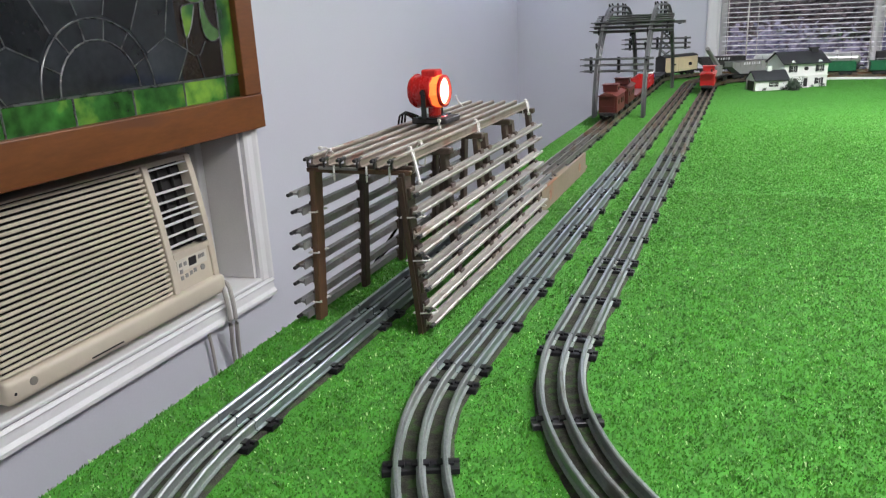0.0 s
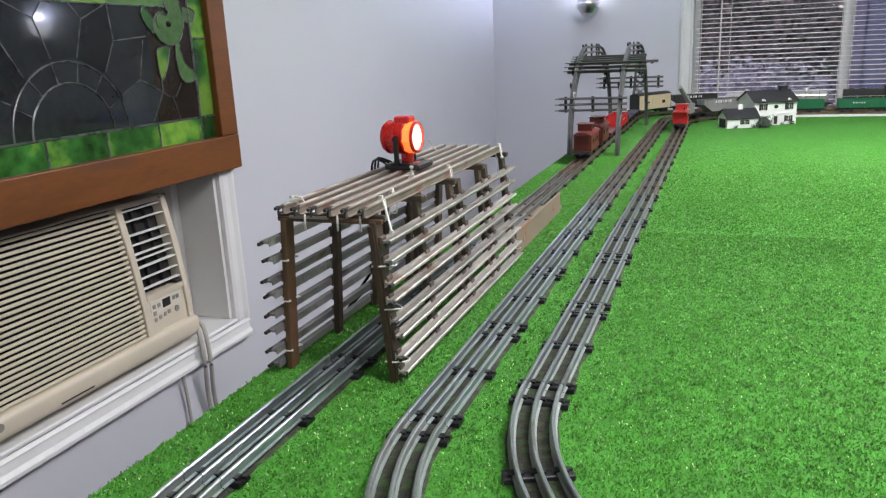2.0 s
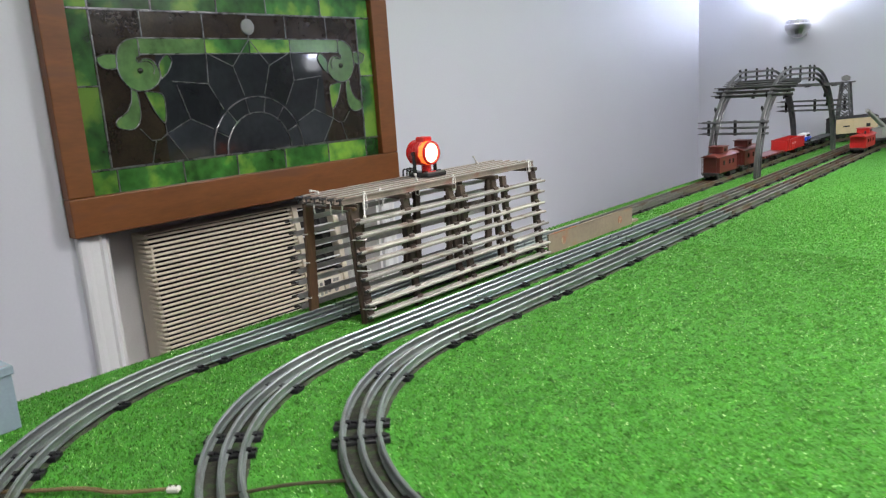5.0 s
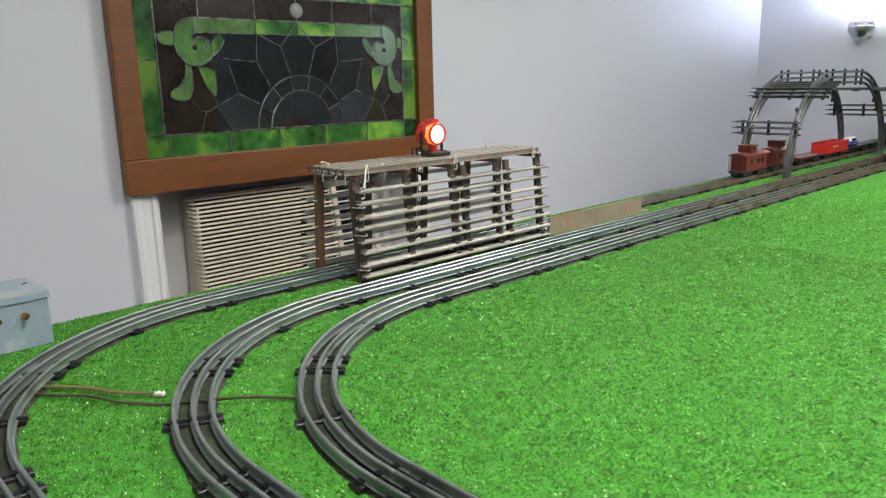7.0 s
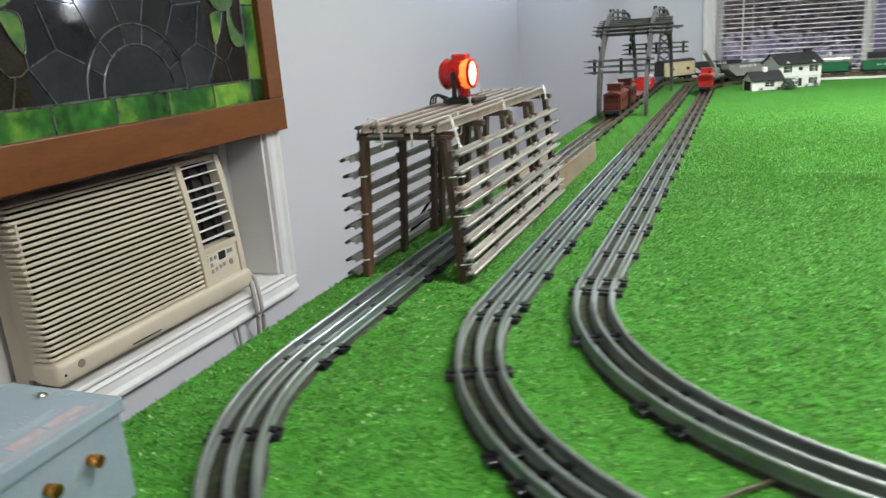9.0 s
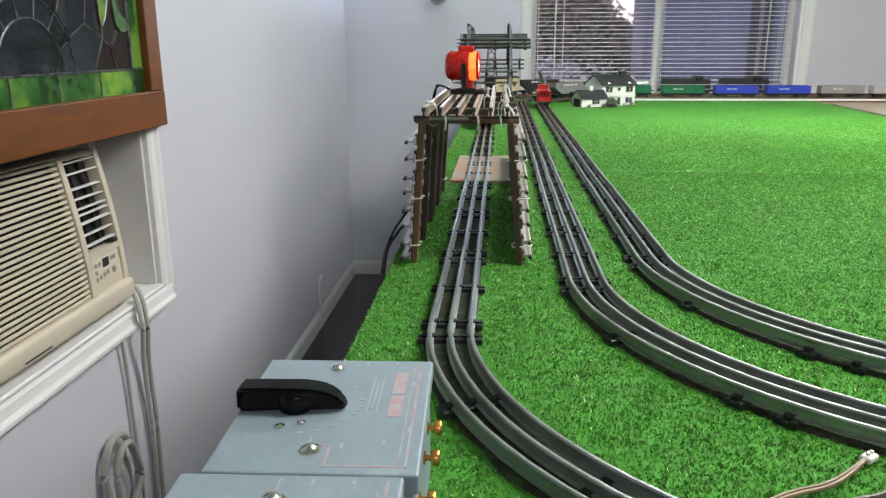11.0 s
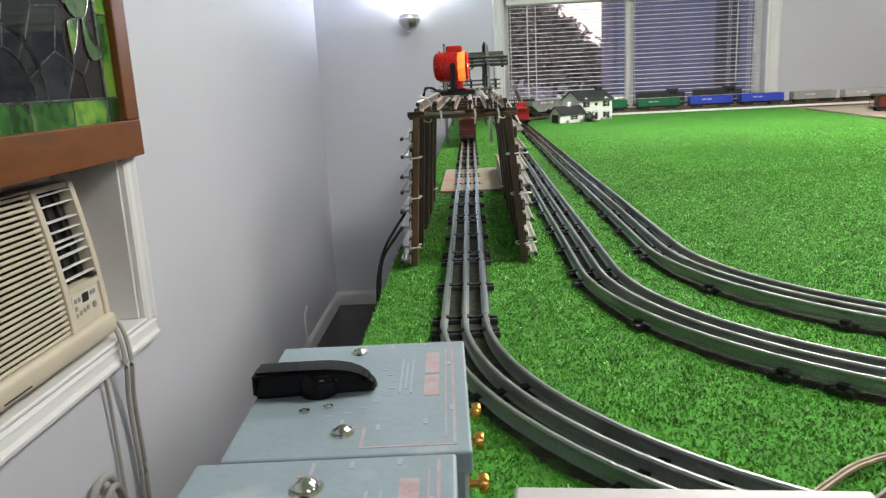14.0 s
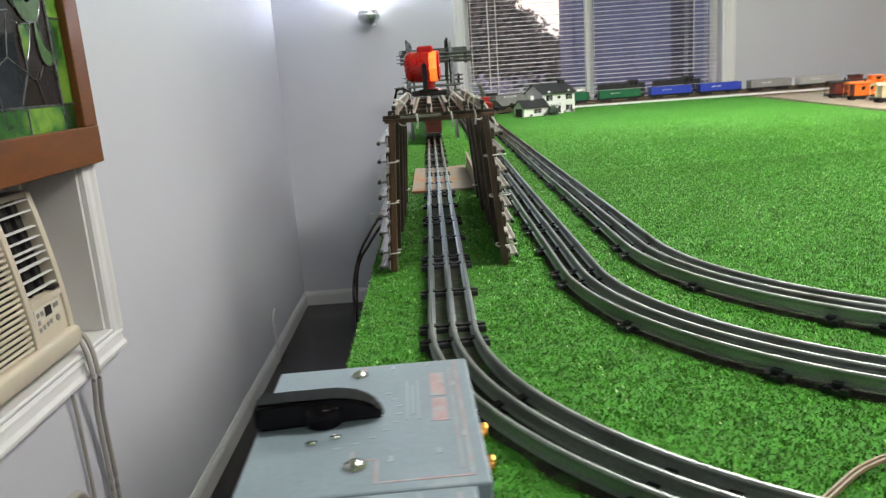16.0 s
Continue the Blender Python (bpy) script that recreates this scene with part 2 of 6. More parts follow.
LETTER = mat("pale_lettering", (0.7, 0.7, 0.72), 0.5, vary=0.05, bump=0.0)

# ---- mesh helpers ----


def part(name, bm, material, parent=None, label="", smooth=False):
    """Links a bmesh as one mesh object, under a thing or a part."""
    me = bpy.data.meshes.new(name)
    bm.normal_update()
    bm.to_mesh(me)
    bm.free()
    me.materials.append(material)
    if smooth:
        me.polygons.foreach_set("use_smooth", [True] * len(me.polygons))
        me.set_sharp_from_angle(angle=radians(40))
    ob = new(name, me)
    if parent:
        ob.parent = parent
    if label:
        ob["label"] = label
    return ob


def again(ob, m, parent):
    """Another object on the same mesh, under parent at the pose m."""
    o = new(ob.name.split(".")[0], ob.data)
    o.parent, o.matrix_basis = parent, m
    return o


def thing(name, label, category, group="", m=None):
    ob = new(name)
    ob.empty_display_size = 0.02
    if m is not None:
        ob.matrix_basis = m
    return tagged(ob, label, category, group)


def structure(name, bm, material, label, category=""):
    return tagged(part(name, bm, material), label, category or name.split("_")[0], kind="structure")


def boxes(*rows, bevel=0.0, seg=1):
    """Boxes from rows of x0, y0, z0, x1, y1, z1."""
    bm = bmesh.new()
    for x0, y0, z0, x1, y1, z1 in rows:
        bmesh.ops.create_cube(bm, size=1.0, matrix=Matrix.Translation(((x0 + x1) / 2, (y0 + y1) / 2, (z0 + z1) / 2)) @ Matrix.Diagonal((abs(x1 - x0), abs(y1 - y0), abs(z1 - z0), 1)))
    if bevel:
        bmesh.ops.bevel(bm, geom=bm.edges[:], offset=bevel, segments=seg, affect="EDGES", profile=0.5)
    return bm


def rods(*rows, seg=10):
    """Round rods from rows of start, end, radius (or two radii)."""
    bm = bmesh.new()
    for a, b, *r in rows:
        a, b = Vector(a), Vector(b)
        m = Matrix.Translation((a + b) / 2) @ (b - a).to_track_quat("Z", "Y").to_matrix().to_4x4()
        bmesh.ops.create_cone(bm, cap_ends=True, segments=seg, radius1=r[0], radius2=r[-1], depth=(b - a).length, matrix=m)
    return bm


def lathe(profile, seg=24, m=None):
    """A turned shape round z from (radius, height) pairs."""
    bm = bmesh.new()
    rings = []
    for r, z in profile:
        rings.append([bm.verts.new((r * math.cos(k * math.tau / seg), r * math.sin(k * math.tau / seg), z)) for k in range(seg)] if r > 1e-6 else [bm.verts.new((0, 0, z))])
    for a, b in zip(rings, rings[1:]):
        for k in range(seg):
            j = (k + 1) % seg
            if len(a) == 1 and len(b) > 1:
                bm.faces.new((a[0], b[k], b[j]))
            elif len(b) == 1 and len(a) > 1:
                bm.faces.new((a[k], b[0], a[j]))
            elif len(a) > 1:
                bm.faces.new((a[k], b[k], b[j], a[j]))
    bmesh.ops.recalc_face_normals(bm, faces=bm.faces[:])
    if m is not None:
        bmesh.ops.transform(bm, matrix=m, verts=bm.verts[:])
    return bm


def sweep(stations, profile, bm=None):
    """Carries a closed profile of (side, up) pairs along stations of (place, side, up)."""
    bm = bm or bmesh.new()
    rings = [[bm.verts.new(p + s * u + n * v) for u, v in profile] for p, s, n in stations]
    c = len(profile)
    for a, b in zip(rings, rings[1:]):
        for k in range(c):
            bm.faces.new((a[k], a[(k + 1) % c], b[(k + 1) % c], b[k]))
    bm.faces.new(rings[0][::-1])
    bm.faces.new(rings[-1])
    bmesh.ops.recalc_face_normals(bm, faces=bm.faces[:])
    return bm


def tube(points, r, seg=6, bm=None, cyclic=False):
    """A round cord through points, smoothed."""
    pts = [Vector(p) for p in points]
    fine = []
    n = len(pts)
    for i in range(n - 1):
        p0, p1, p2, p3 = pts[max(i - 1, 0)], pts[i], pts[i + 1], pts[min(i + 2, n - 1)]
        for k in range(5):
            s = k / 5
            fine.append(0.5 * ((2 * p1) + (p2 - p0) * s + (2 * p0 - 5 * p1 + 4 * p2 - p3) * s * s + (3 * p1 - p0 - 3 * p2 + p3) * s ** 3))
    fine.append(pts[-1])
    st = []
    for i, p in enumerate(fine):
        d = (fine[min(i + 1, len(fine) - 1)] - fine[max(i - 1, 0)]).normalized()
        s = d.cross(Vector((0, 0, 1)))
        s = s.normalized() if s.length > 1e-3 else Vector((1, 0, 0))
        st.append((p, s, s.cross(d).normalized()))
    return sweep(st, [(r * math.cos(k * math.tau / seg), r * math.sin(k * math.tau / seg)) for k in range(seg)], bm)


def poly(points, depth):
    """A flat piece from an outline in the plane x = const: points are (y, z), x from 0 to depth."""
    bm = bmesh.new()
    a = [bm.verts.new((0, y, z)) for y, z in points]
    b = [bm.verts.new((depth, y, z)) for y, z in points]
    bm.faces.new(a[::-1])
    bm.faces.new(b)
    for k in range(len(a)):
        j = (k + 1) % len(a)
        bm.faces.new((a[k], a[j], b[j], b[k]))
    bmesh.ops.recalc_face_normals(bm, faces=bm.faces[:])
    return bm


# ---- the room ----
def plank_floor():
    bm = bmesh.new()
    return boxes((WX - 0.3, SY - 0.3, FLOOR - 0.1, EX + 0.3, WY + 0.3, FLOOR))


structure("floor", plank_floor(), FLOORM, "dark glossy floor below the layout table")
structure("ceiling", boxes((WX - 0.3, SY - 0.3, CEIL, EX + 0.3, WY + 0.3, CEIL + 0.1)), CEILM, "plain white painted ceiling")
# west wall with the window opening
W1Y0, W1Y1, W1Z0, W1Z1 = 0.776, 1.657, -0.346, 0.66
structure("wall_west", boxes((WX - 0.16, SY, FLOOR, WX, W1Y0, CEIL), (WX - 0.16, W1Y1, FLOOR, WX, WY, CEIL),
          (WX - 0.16, W1Y0, FLOOR, WX, W1Y1, W1Z0), (WX - 0.16, W1Y0, W1Z1, WX, W1Y1, CEIL)), WALL, "pale blue-grey painted wall with a window", "wall")
# north wall with the wide window
W2X0, W2X1, W2Z0, W2Z1 = -0.072, 1.365, -0.42, 0.625
structure("wall_north", boxes((WX - 0.16, WY, FLOOR, W2X0, WY + 0.16, CEIL), (W2X1, WY, FLOOR, EX + 0.16, WY + 0.16, CEIL),
          (W2X0, WY, FLOOR, W2X1, WY + 0.16, W2Z0), (W2X0, WY, W2Z1, W2X1, WY + 0.16, CEIL)), WALL, "pale blue-grey painted wall with a wide window", "wall")
structure("wall_east", boxes((EX, SY, FLOOR, EX + 0.16, WY, CEIL)), WALL, "plain pale blue-grey wall", "wall")
structure("wall_south", boxes((WX - 0.16, SY - 0.16, FLOOR, EX + 0.16, SY, CEIL)), WALL, "plain pale blue-grey wall", "wall")


def moulding(stations, height, thick):
    prof = [(0, 0), (thick, 0), (thick, height * 0.7), (thick * 0.7, height * 0.86), (thick * 0.35, height * 0.93), (thick * 0.3, height), (0, height)]
    return sweep(stations, prof)


UP = Vector((0, 0, 1))
structure("baseboard_west", moulding([(Vector((WX, SY, FLOOR)), Vector((1, 0, 0)), UP), (Vector((WX, WY - 0.014, FLOOR)), Vector((1, 0, 0)), UP)], 0.085, 0.013), TRIMW, "white painted baseboard along the wall", "baseboard")
structure("baseboard_north", moulding([(Vector((WX, WY, FLOOR)), Vector((0, -1, 0)), UP), (Vector((EX, WY, FLOOR)), Vector((0, -1, 0)), UP)], 0.085, 0.013), TRIMW, "white painted baseboard along the wall", "baseboard")


def casing_bar(a, b, inward, out, width, thick):
    """One length of moulded casing from a to b; inward points to the opening, out into the room."""
    prof = [(0, 0), (0, thick * 0.55), (width * 0.16, thick * 0.8), (width * 0.24, thick * 0.55), (width * 0.6, thick * 0.7), (width * 0.78, thick * 1.0), (width * 0.94, thick), (width, thick * 0.8), (width, 0)]
    return sweep([(Vector(a), Vector(inward) * -1, Vector(out)), (Vector(b), Vector(inward) * -1, Vector(out))], prof)


win1 = tagged(thing("window_1", "white cased window holding an air conditioner", "window"), kind="structure")
part("casing", casing_bar((WX, W1Y1, W1Z0 - 0.0), (WX, W1Y1, W1Z1), (0, -1, 0), (1, 0, 0), 0.052, 0.02), TRIMW, win1)
part("casing", casing_bar((WX, W1Y0, W1Z0 - 0.0), (WX, W1Y0, W1Z1), (0, 1, 0), (1, 0, 0), 0.064, 0.02), TRIMW, win1)
part("casing", casing_bar((WX, W1Y0 - 0.064, W1Z0 - 0.002), (WX, W1Y1 + 0.052, W1Z0 - 0.002), (0, 0, 1), (1, 0, 0), 0.05, 0.022), TRIMW, win1)
part("sill", boxes((WX - 0.155, W1Y0 + 0.002, W1Z0 + 0.001, WX + 0.018, W1Y1 - 0.002, W1Z0 + 0.012), bevel=0.003), TRIMW, win1)
part("jamb", boxes((WX - 0.155, W1Y1 - 0.012, W1Z0 + 0.013, WX - 0.001, W1Y1 - 0.001, W1Z1)), REVEAL, win1)
part("jamb", boxes((WX - 0.155, W1Y0 + 0.001, W1Z0 + 0.013, WX - 0.001, W1Y0 + 0.012, W1Z1)), REVEAL, win1)
part("jamb", boxes((WX - 0.15, W1Y1 - 0.040, W1Z0 + 0.013, WX - 0.115, W1Y1 - 0.013, W1Z1), bevel=0.003), TRIMW, win1, "white sash track")
for k in range(5):
    part("jamb", boxes((WX - 0.14 + k * 0.022, W1Y0 + 0.013, W1Z0 + 0.013, WX - 0.128 + k * 0.022, W1Y0 + 0.024, W1Z1), bevel=0.002), REVEAL, win1, "grey pleated filler panel")
# unseen board added to keep outside light from the opening
part("closure", boxes((WX - 0.158, W1Y0 + 0.002, W1Z0 + 0.013, WX - 0.150, W1Y1 - 0.002, W1Z1)), REVEAL, win1, "unseen board closing the window opening")

win2 = tagged(thing("window_2", "wide white window with two open venetian blinds", "window"), kind="structure")
part("casing", casing_bar((W2X0, WY, W2Z0), (W2X0, WY, W2Z1), (1, 0, 0), (0, -1, 0), 0.062, 0.02), TRIMW, win2)
part("casing", casing_bar((W2X1, WY, W2Z0), (W2X1, WY, W2Z1), (-1, 0, 0), (0, -1, 0), 0.072, 0.02), TRIMW, win2)
part("casing", casing_bar((W2X0 - 0.062, WY, W2Z1), (W2X1 + 0.072, WY, W2Z1), (0, 0, -1), (0, -1, 0), 0.07, 0.02), TRIMW, win2)
part("sill", boxes((W2X0 - 0.09, WY - 0.05, W2Z0 - 0.025, W2X1 + 0.09, WY + 0.15, W2Z0), bevel=0.005), TRIMW, win2)
for x0, x1 in ((W2X0, W2X0 + 0.03), (0.615, 0.655), (W2X1 - 0.03, W2X1)):
    part("window_frame", boxes((x0 + 0.001, WY + 0.07, W2Z0, x1 - 0.001, WY + 0.12, W2Z1 - 0.001), bevel=0.003), TRIMW, win2)
for x0, x1 in ((W2X0 + 0.03, 0.615), (0.655, W2X1 - 0.03)):
    part("window_frame", boxes((x0, WY + 0.072, W2Z1 - 0.035, x1, WY + 0.118, W2Z1 - 0.001)), TRIMW, win2)
    part("window_frame", boxes((x0, WY + 0.072, W2Z0, x1, WY + 0.118, W2Z0 + 0.035)), TRIMW, win2)
    p = part("pane", boxes((x0, WY + 0.095, W2Z0 + 0.035, x1, WY + 0.099, W2Z1 - 0.035)), PANE, win2)
    p.visible_shadow = False


def venetian(x0, x1, cords):
    b = thing("venetian_blind", "white slatted venetian blind with the slats open", "blind", "blinds of the wide window", pose(x0, WY + 0.035, 0))
    w = x1 - x0
    part("headrail", boxes((0, -0.02, W2Z1 - 0.035, w, 0.02, W2Z1 - 0.003), bevel=0.003), BLINDM, b)
    bm = bmesh.new()
    rows = []
    for k in range(6):
        s = -0.0125 + 0.0050 * k
        rows.append((s, 0.0016 * (1 - (s / 0.0125) ** 2)))
    prof = rows + [(s, z - 0.0011) for s, z in rows[::-1]]
    first = part("slat", sweep([(Vector((0.002, 0, 0)), Vector((0, 0.9978, 0.066)), Vector((0, -0.066, 0.9978))), (Vector((w - 0.002, 0, 0)), Vector((0, 0.9978, 0.066)), Vector((0, -0.066, 0.9978)))], prof, bm), BLINDM, b)
    z, k = W2Z1 - 0.055, 0
    first.location.z = z
    while z > W2Z0 + 0.04:
        z -= 0.0228
        again(first, pose(0, 0, z, random.uniform(-2.5, 2.5), random.uniform(-0.05, 0.05), 0), b)
    part("bottom_rail", boxes((0, -0.012, W2Z0 + 0.006, w, 0.012, W2Z0 + 0.018), bevel=0.003), BLINDM, b)
    for c in cords:
        part("ladder_cord", rods(((c, -0.0185, W2Z0 + 0.01), (c, -0.0185, W2Z1 - 0.03), 0.0016), ((c, 0.0185, W2Z0 + 0.01), (c, 0.0185, W2Z1 - 0.03), 0.0016), seg=5), ZIP, b)
    return b


bl = venetian(W2X0 + 0.012, 0.622, (0.025, 0.165, 0.665))
part("tilt_wand", rods(((0.118, -0.024, 0.02), (0.118, -0.024, W2Z1 - 0.04), 0.004), seg=6), ZIP, bl)
br = venetian(0.631, W2X1 - 0.012, (0.02, 0.545, 0.655))
part("pull_cord", rods(((0.58, -0.022, 0.12), (0.58, -0.022, W2Z1 - 0.04), 0.003), seg=6), ZIP, br)

# outside the wide window
DUSK = mat("dusk_sky", (0.0, 0.0, 0.0), 1.0, vary=0.0, bump=0.0, emit=(1.0, 0.87, 0.82), emit_power=1.7)
HEDGE = mat("dusk_foliage", (0.155, 0.128, 0.132), 0.9, vary=0.5, scale=6, fine=40, bump=0.5)
LAVENDER = mat("pale_ground", (0.36, 0.345, 0.45), 0.9, vary=0.3, scale=3, fine=30, bump=0.5)
SIDING = mat("blue_siding", (0.115, 0.13, 0.235), 0.7, vary=0.2, scale=1.2, fine=15, bump=0.1, stretch=(4, 1, 0.3))
tagged(part("backdrop_sky", boxes((-12, 14.0, -2.5, 16, 14.1, 9)), DUSK), "pale pinkish dusk sky", "backdrop", kind="structure")
tagged(part("ground_outside", boxes((-12, WY + 0.3, -1.5, 16, 13.9, -1.4)), LAVENDER), "pale lavender ground outside", "ground", kind="structure")


def clumps(count, cx, cy, cz, rx, ry, rz, size, seed):
    rng = random.Random(seed)
    bm = bmesh.new()
    for _ in range(count):
        a, b, r = rng.uniform(0, math.tau), rng.uniform(-1, 1), rng.random() ** 0.45
        s = math.sqrt(1 - b * b)
        c = Vector((cx + rx * r * s * math.cos(a), cy + ry * r * s * math.sin(a), cz + rz * r * b))
        for _ in range(7):
            q = c + Vector((rng.gauss(0, size), rng.gauss(0, size), rng.gauss(0, size)))
            d = Vector((rng.gauss(0, 1), rng.gauss(0, 1), rng.gauss(0, 1))).normalized() * size * rng.uniform(0.4, 0.9)
            e = d.orthogonal().normalized() * size * rng.uniform(0.2, 0.5)
            bm.faces.new([bm.verts.new(q - d), bm.verts.new(q + e), bm.verts.new(q + d), bm.verts.new(q - e)])
    return bm


for i, (tx, ty, tz, rx, rz, n) in enumerate([(-1.4, 11, 0.25, 1.2, 1.05, 2600), (0.30, 11.0, 0.25, 1.15, 0.95, 4200), (1.55, 11.4, -0.15, 1.0, 0.72, 2000), (0.3, 12.2, -0.5, 2.8, 0.95, 3000)]):
    tr = thing("tree", "dark leafy tree seen through the window at dusk", "tree", "trees outside")
    part("trunk", rods(((tx, ty, -1.4), (tx, ty, tz), 0.14, 0.07), ((tx, ty, tz - 0.3), (tx + 0.5, ty, tz + 0.6), 0.06, 0.02), ((tx, ty, tz - 0.2), (tx - 0.5, ty, tz + 0.5), 0.06, 0.02)), HEDGE, tr)
    crown = clumps(n * 2, tx, ty, tz, rx, 0.9, rz, 0.075, 40 + i)
    rng = random.Random(60 + i)
    for _ in range(70):
        a, q = rng.uniform(0, math.tau), rng.uniform(0.0, 0.80)
        bmesh.ops.create_icosphere(crown, subdivisions=2, radius=rng.uniform(0.18, 0.30), matrix=Matrix.Translation((tx + rx * q * math.cos(a), ty + 0.55, tz + rz * q * math.sin(a))))
    part("crown", crown, HEDGE, tr)
# lavender clump added in place of a reflection in the window glass
hd = thing("hedge", "pale lavender clump in place of a window reflection", "hedge")
bush = clumps(1500, 0.40, 8.6, -0.62, 1.1, 0.5, 0.72, 0.05, 77)
rng = random.Random(78)
for _ in range(60):
    a, q = rng.uniform(0, math.tau), rng.uniform(0.0, 0.85)
    bmesh.ops.create_icosphere(bush, subdivisions=2, radius=rng.uniform(0.10, 0.17), matrix=Matrix.Translation((0.40 + 1.0 * q * math.cos(a), 8.75, -0.65 + 0.6 * q * math.sin(a))))
part("foliage", bush, LAVENDER, hd)
nb = thing("neighbour_house", "blue-grey sided house wall outside the window", "house")
part("wall", boxes((1.20, 8.0, -1.4, 6.5, 8.3, 4.0)), SIDING, nb)
# dark upright band on the siding, placed to fit the camera's view
part("shutter", boxes((2.29, 7.95, -1.0, 2.51, 7.999, 2.6)), mat("dark_board", (0.035, 0.037, 0.07), 0.7), nb, "dark tall band on the wall")
part("corner_board", boxes((1.17, 7.97, -1.4, 1.25, 8.31, 4.0)), mat("violet_board", (0.13, 0.125, 0.22), 0.7), nb)

# ---- the layout table ----
TX0, TX1, TY0, TY1 = -0.370, 2.9, -0.62, 4.04
tab = thing("layout_table", "long plywood table carrying the model railway", "table")
part("tabletop", boxes((TX0, TY0, -0.035, TX1, TY1, -0.006), bevel=0.002), TABLEM, tab)
part("apron", boxes((TX0 + 0.02, TY0 + 0.02, -0.13, TX0 + 0.058, TY1 - 0.02, -0.036)), TABLEM, tab)
part("apron", boxes((TX1 - 0.058, TY0 + 0.02, -0.13, TX1 - 0.02, TY1 - 0.02, -0.036)), TABLEM, tab)
part("apron", boxes((TX0 + 0.06, TY0 + 0.02, -0.13, TX1 - 0.06, TY0 + 0.058, -0.036)), TABLEM, tab)
part("apron", boxes((TX0 + 0.06, TY1 - 0.058, -0.13, TX1 - 0.06, TY1 - 0.02, -0.036)), TABLEM, tab)
for x in (TX0 + 0.60, TX1 - 0.40):
    for y in (TY0 + 0.3, 1.7, TY1 - 0.3):
        part("leg", boxes((x - 0.045, y - 0.045, FLOOR, x + 0.045, y + 0.045, -0.037), bevel=0.003), TABLEM, tab)

# tracks: x of the long straights, far y, near turn and far turn
RAD = 0.3765
TRACK_Z = 0.0022
T = [(-0.2865, 0.514, 3.870), (-0.148, 0.657, 3.745), (-0.060, 0.752, 3.620)]   # x, y where the near curve ends, y of the far straight
GRASS_X1 = 1.22


def track_gap(x, y):
    """Distance from the nearest track centre line, for arrays."""
    best = np.full(x.shape, 9.0)
    for xt, yc, yf in T:
        cx, ye = xt + RAD, yf - RAD
        best = np.minimum(best, np.where((y >= yc) & (y <= ye), abs(x - xt), 9))
        best = np.minimum(best, np.where((y < yc) & (x < cx), abs(np.hypot(x - cx, y - yc) - RAD), 9))
        best = np.minimum(best, np.where((y > ye) & (x < cx), abs(np.hypot(x - cx, y - ye) - RAD), 9))
        best = np.minimum(best, np.where(x >= cx, np.minimum(abs(y - (yc - RAD)), abs(y - yf)), 9))
    return best


def turf_material(name, low, high, shades, gloss):
    m = bpy.data.materials.new(name)
    m.use_nodes = True
    t = m.node_tree
    b = t.nodes["Principled BSDF"]
    geo = t.nodes.new("ShaderNodeNewGeometry")
    ramp = t.nodes.new("ShaderNodeValToRGB")
    e = ramp.color_ramp.elements
    e[0].position, e[0].color = 0.0, (*shades[0][1], 1)
    e[1].position, e[1].color = 1.0, (*shades[-1][1], 1)
    for p, c in shades[1:-1]:
        e.new(p).color = (*c, 1)
    t.links.new(geo.outputs["Random Per Island"], ramp.inputs["Fac"])
    coord = t.nodes.new("ShaderNodeTexCoord")
    n = t.nodes.new("ShaderNodeTexNoise")
    n.inputs["Scale"].default_value, n.inputs["Detail"].default_value = 3.5, 4
    t.links.new(coord.outputs["Object"], n.inputs["Vector"])
    hsv = t.nodes.new("ShaderNodeHueSaturation")
    mr = t.nodes.new("ShaderNodeMapRange")
    mr.inputs["From Min"].default_value, mr.inputs["From Max"].default_value = 0.3, 0.7
    mr.inputs["To Min"].default_value, mr.inputs["To Max"].default_value = 0.86, 1.14
    t.links.new(n.outputs["Fac"], mr.inputs["Value"])
    tuft = t.nodes.new("ShaderNodeTexNoise")
    tuft.inputs["Scale"].default_value, tuft.inputs["Detail"].default_value = 95, 3
    t.links.new(coord.outputs["Object"], tuft.inputs["Vector"])
    mt = t.nodes.new("ShaderNodeMapRange")
    mt.inputs["From Min"].default_value, mt.inputs["From Max"].default_value = 0.34, 0.66
    mt.inputs["To Min"].default_value, mt.inputs["To Max"].default_value = low, high
    t.links.new(tuft.outputs["Fac"], mt.inputs["Value"])
    both = t.nodes.new("ShaderNodeMath")
    both.operation = "MULTIPLY"
    t.links.new(mr.outputs[0], both.inputs[0])
    t.links.new(mt.outputs[0], both.inputs[1])
    t.links.new(both.outputs[0], hsv.inputs["Value"])
    t.links.new(ramp.outputs["Color"], hsv.inputs["Color"])
    t.links.new(hsv.outputs["Color"], b.inputs["Base Color"])
    b.inputs["Roughness"].default_value = 0.42
    b.inputs["Specular IOR Level"].default_value = gloss
    return m


# the palest end paints glints, along with pale tips, into the blade colour
SHADES = ((0.0, (0.044, 0.184, 0.013)), (0.45, (0.055, 0.226, 0.015)), (0.82, (0.078, 0.292, 0.022)), (0.945, (0.15, 0.43, 0.06)), (1.0, (0.60, 0.84, 0.40)))
TURF = turf_material("tufted_turf", 0.72, 1.34, SHADES, 0.36)
# copies of one turf: evened for the distant view, lamp glow dimmed in colour
TURFM = turf_material("even_turf", 0.69, 1.15, SHADES, 0.22)
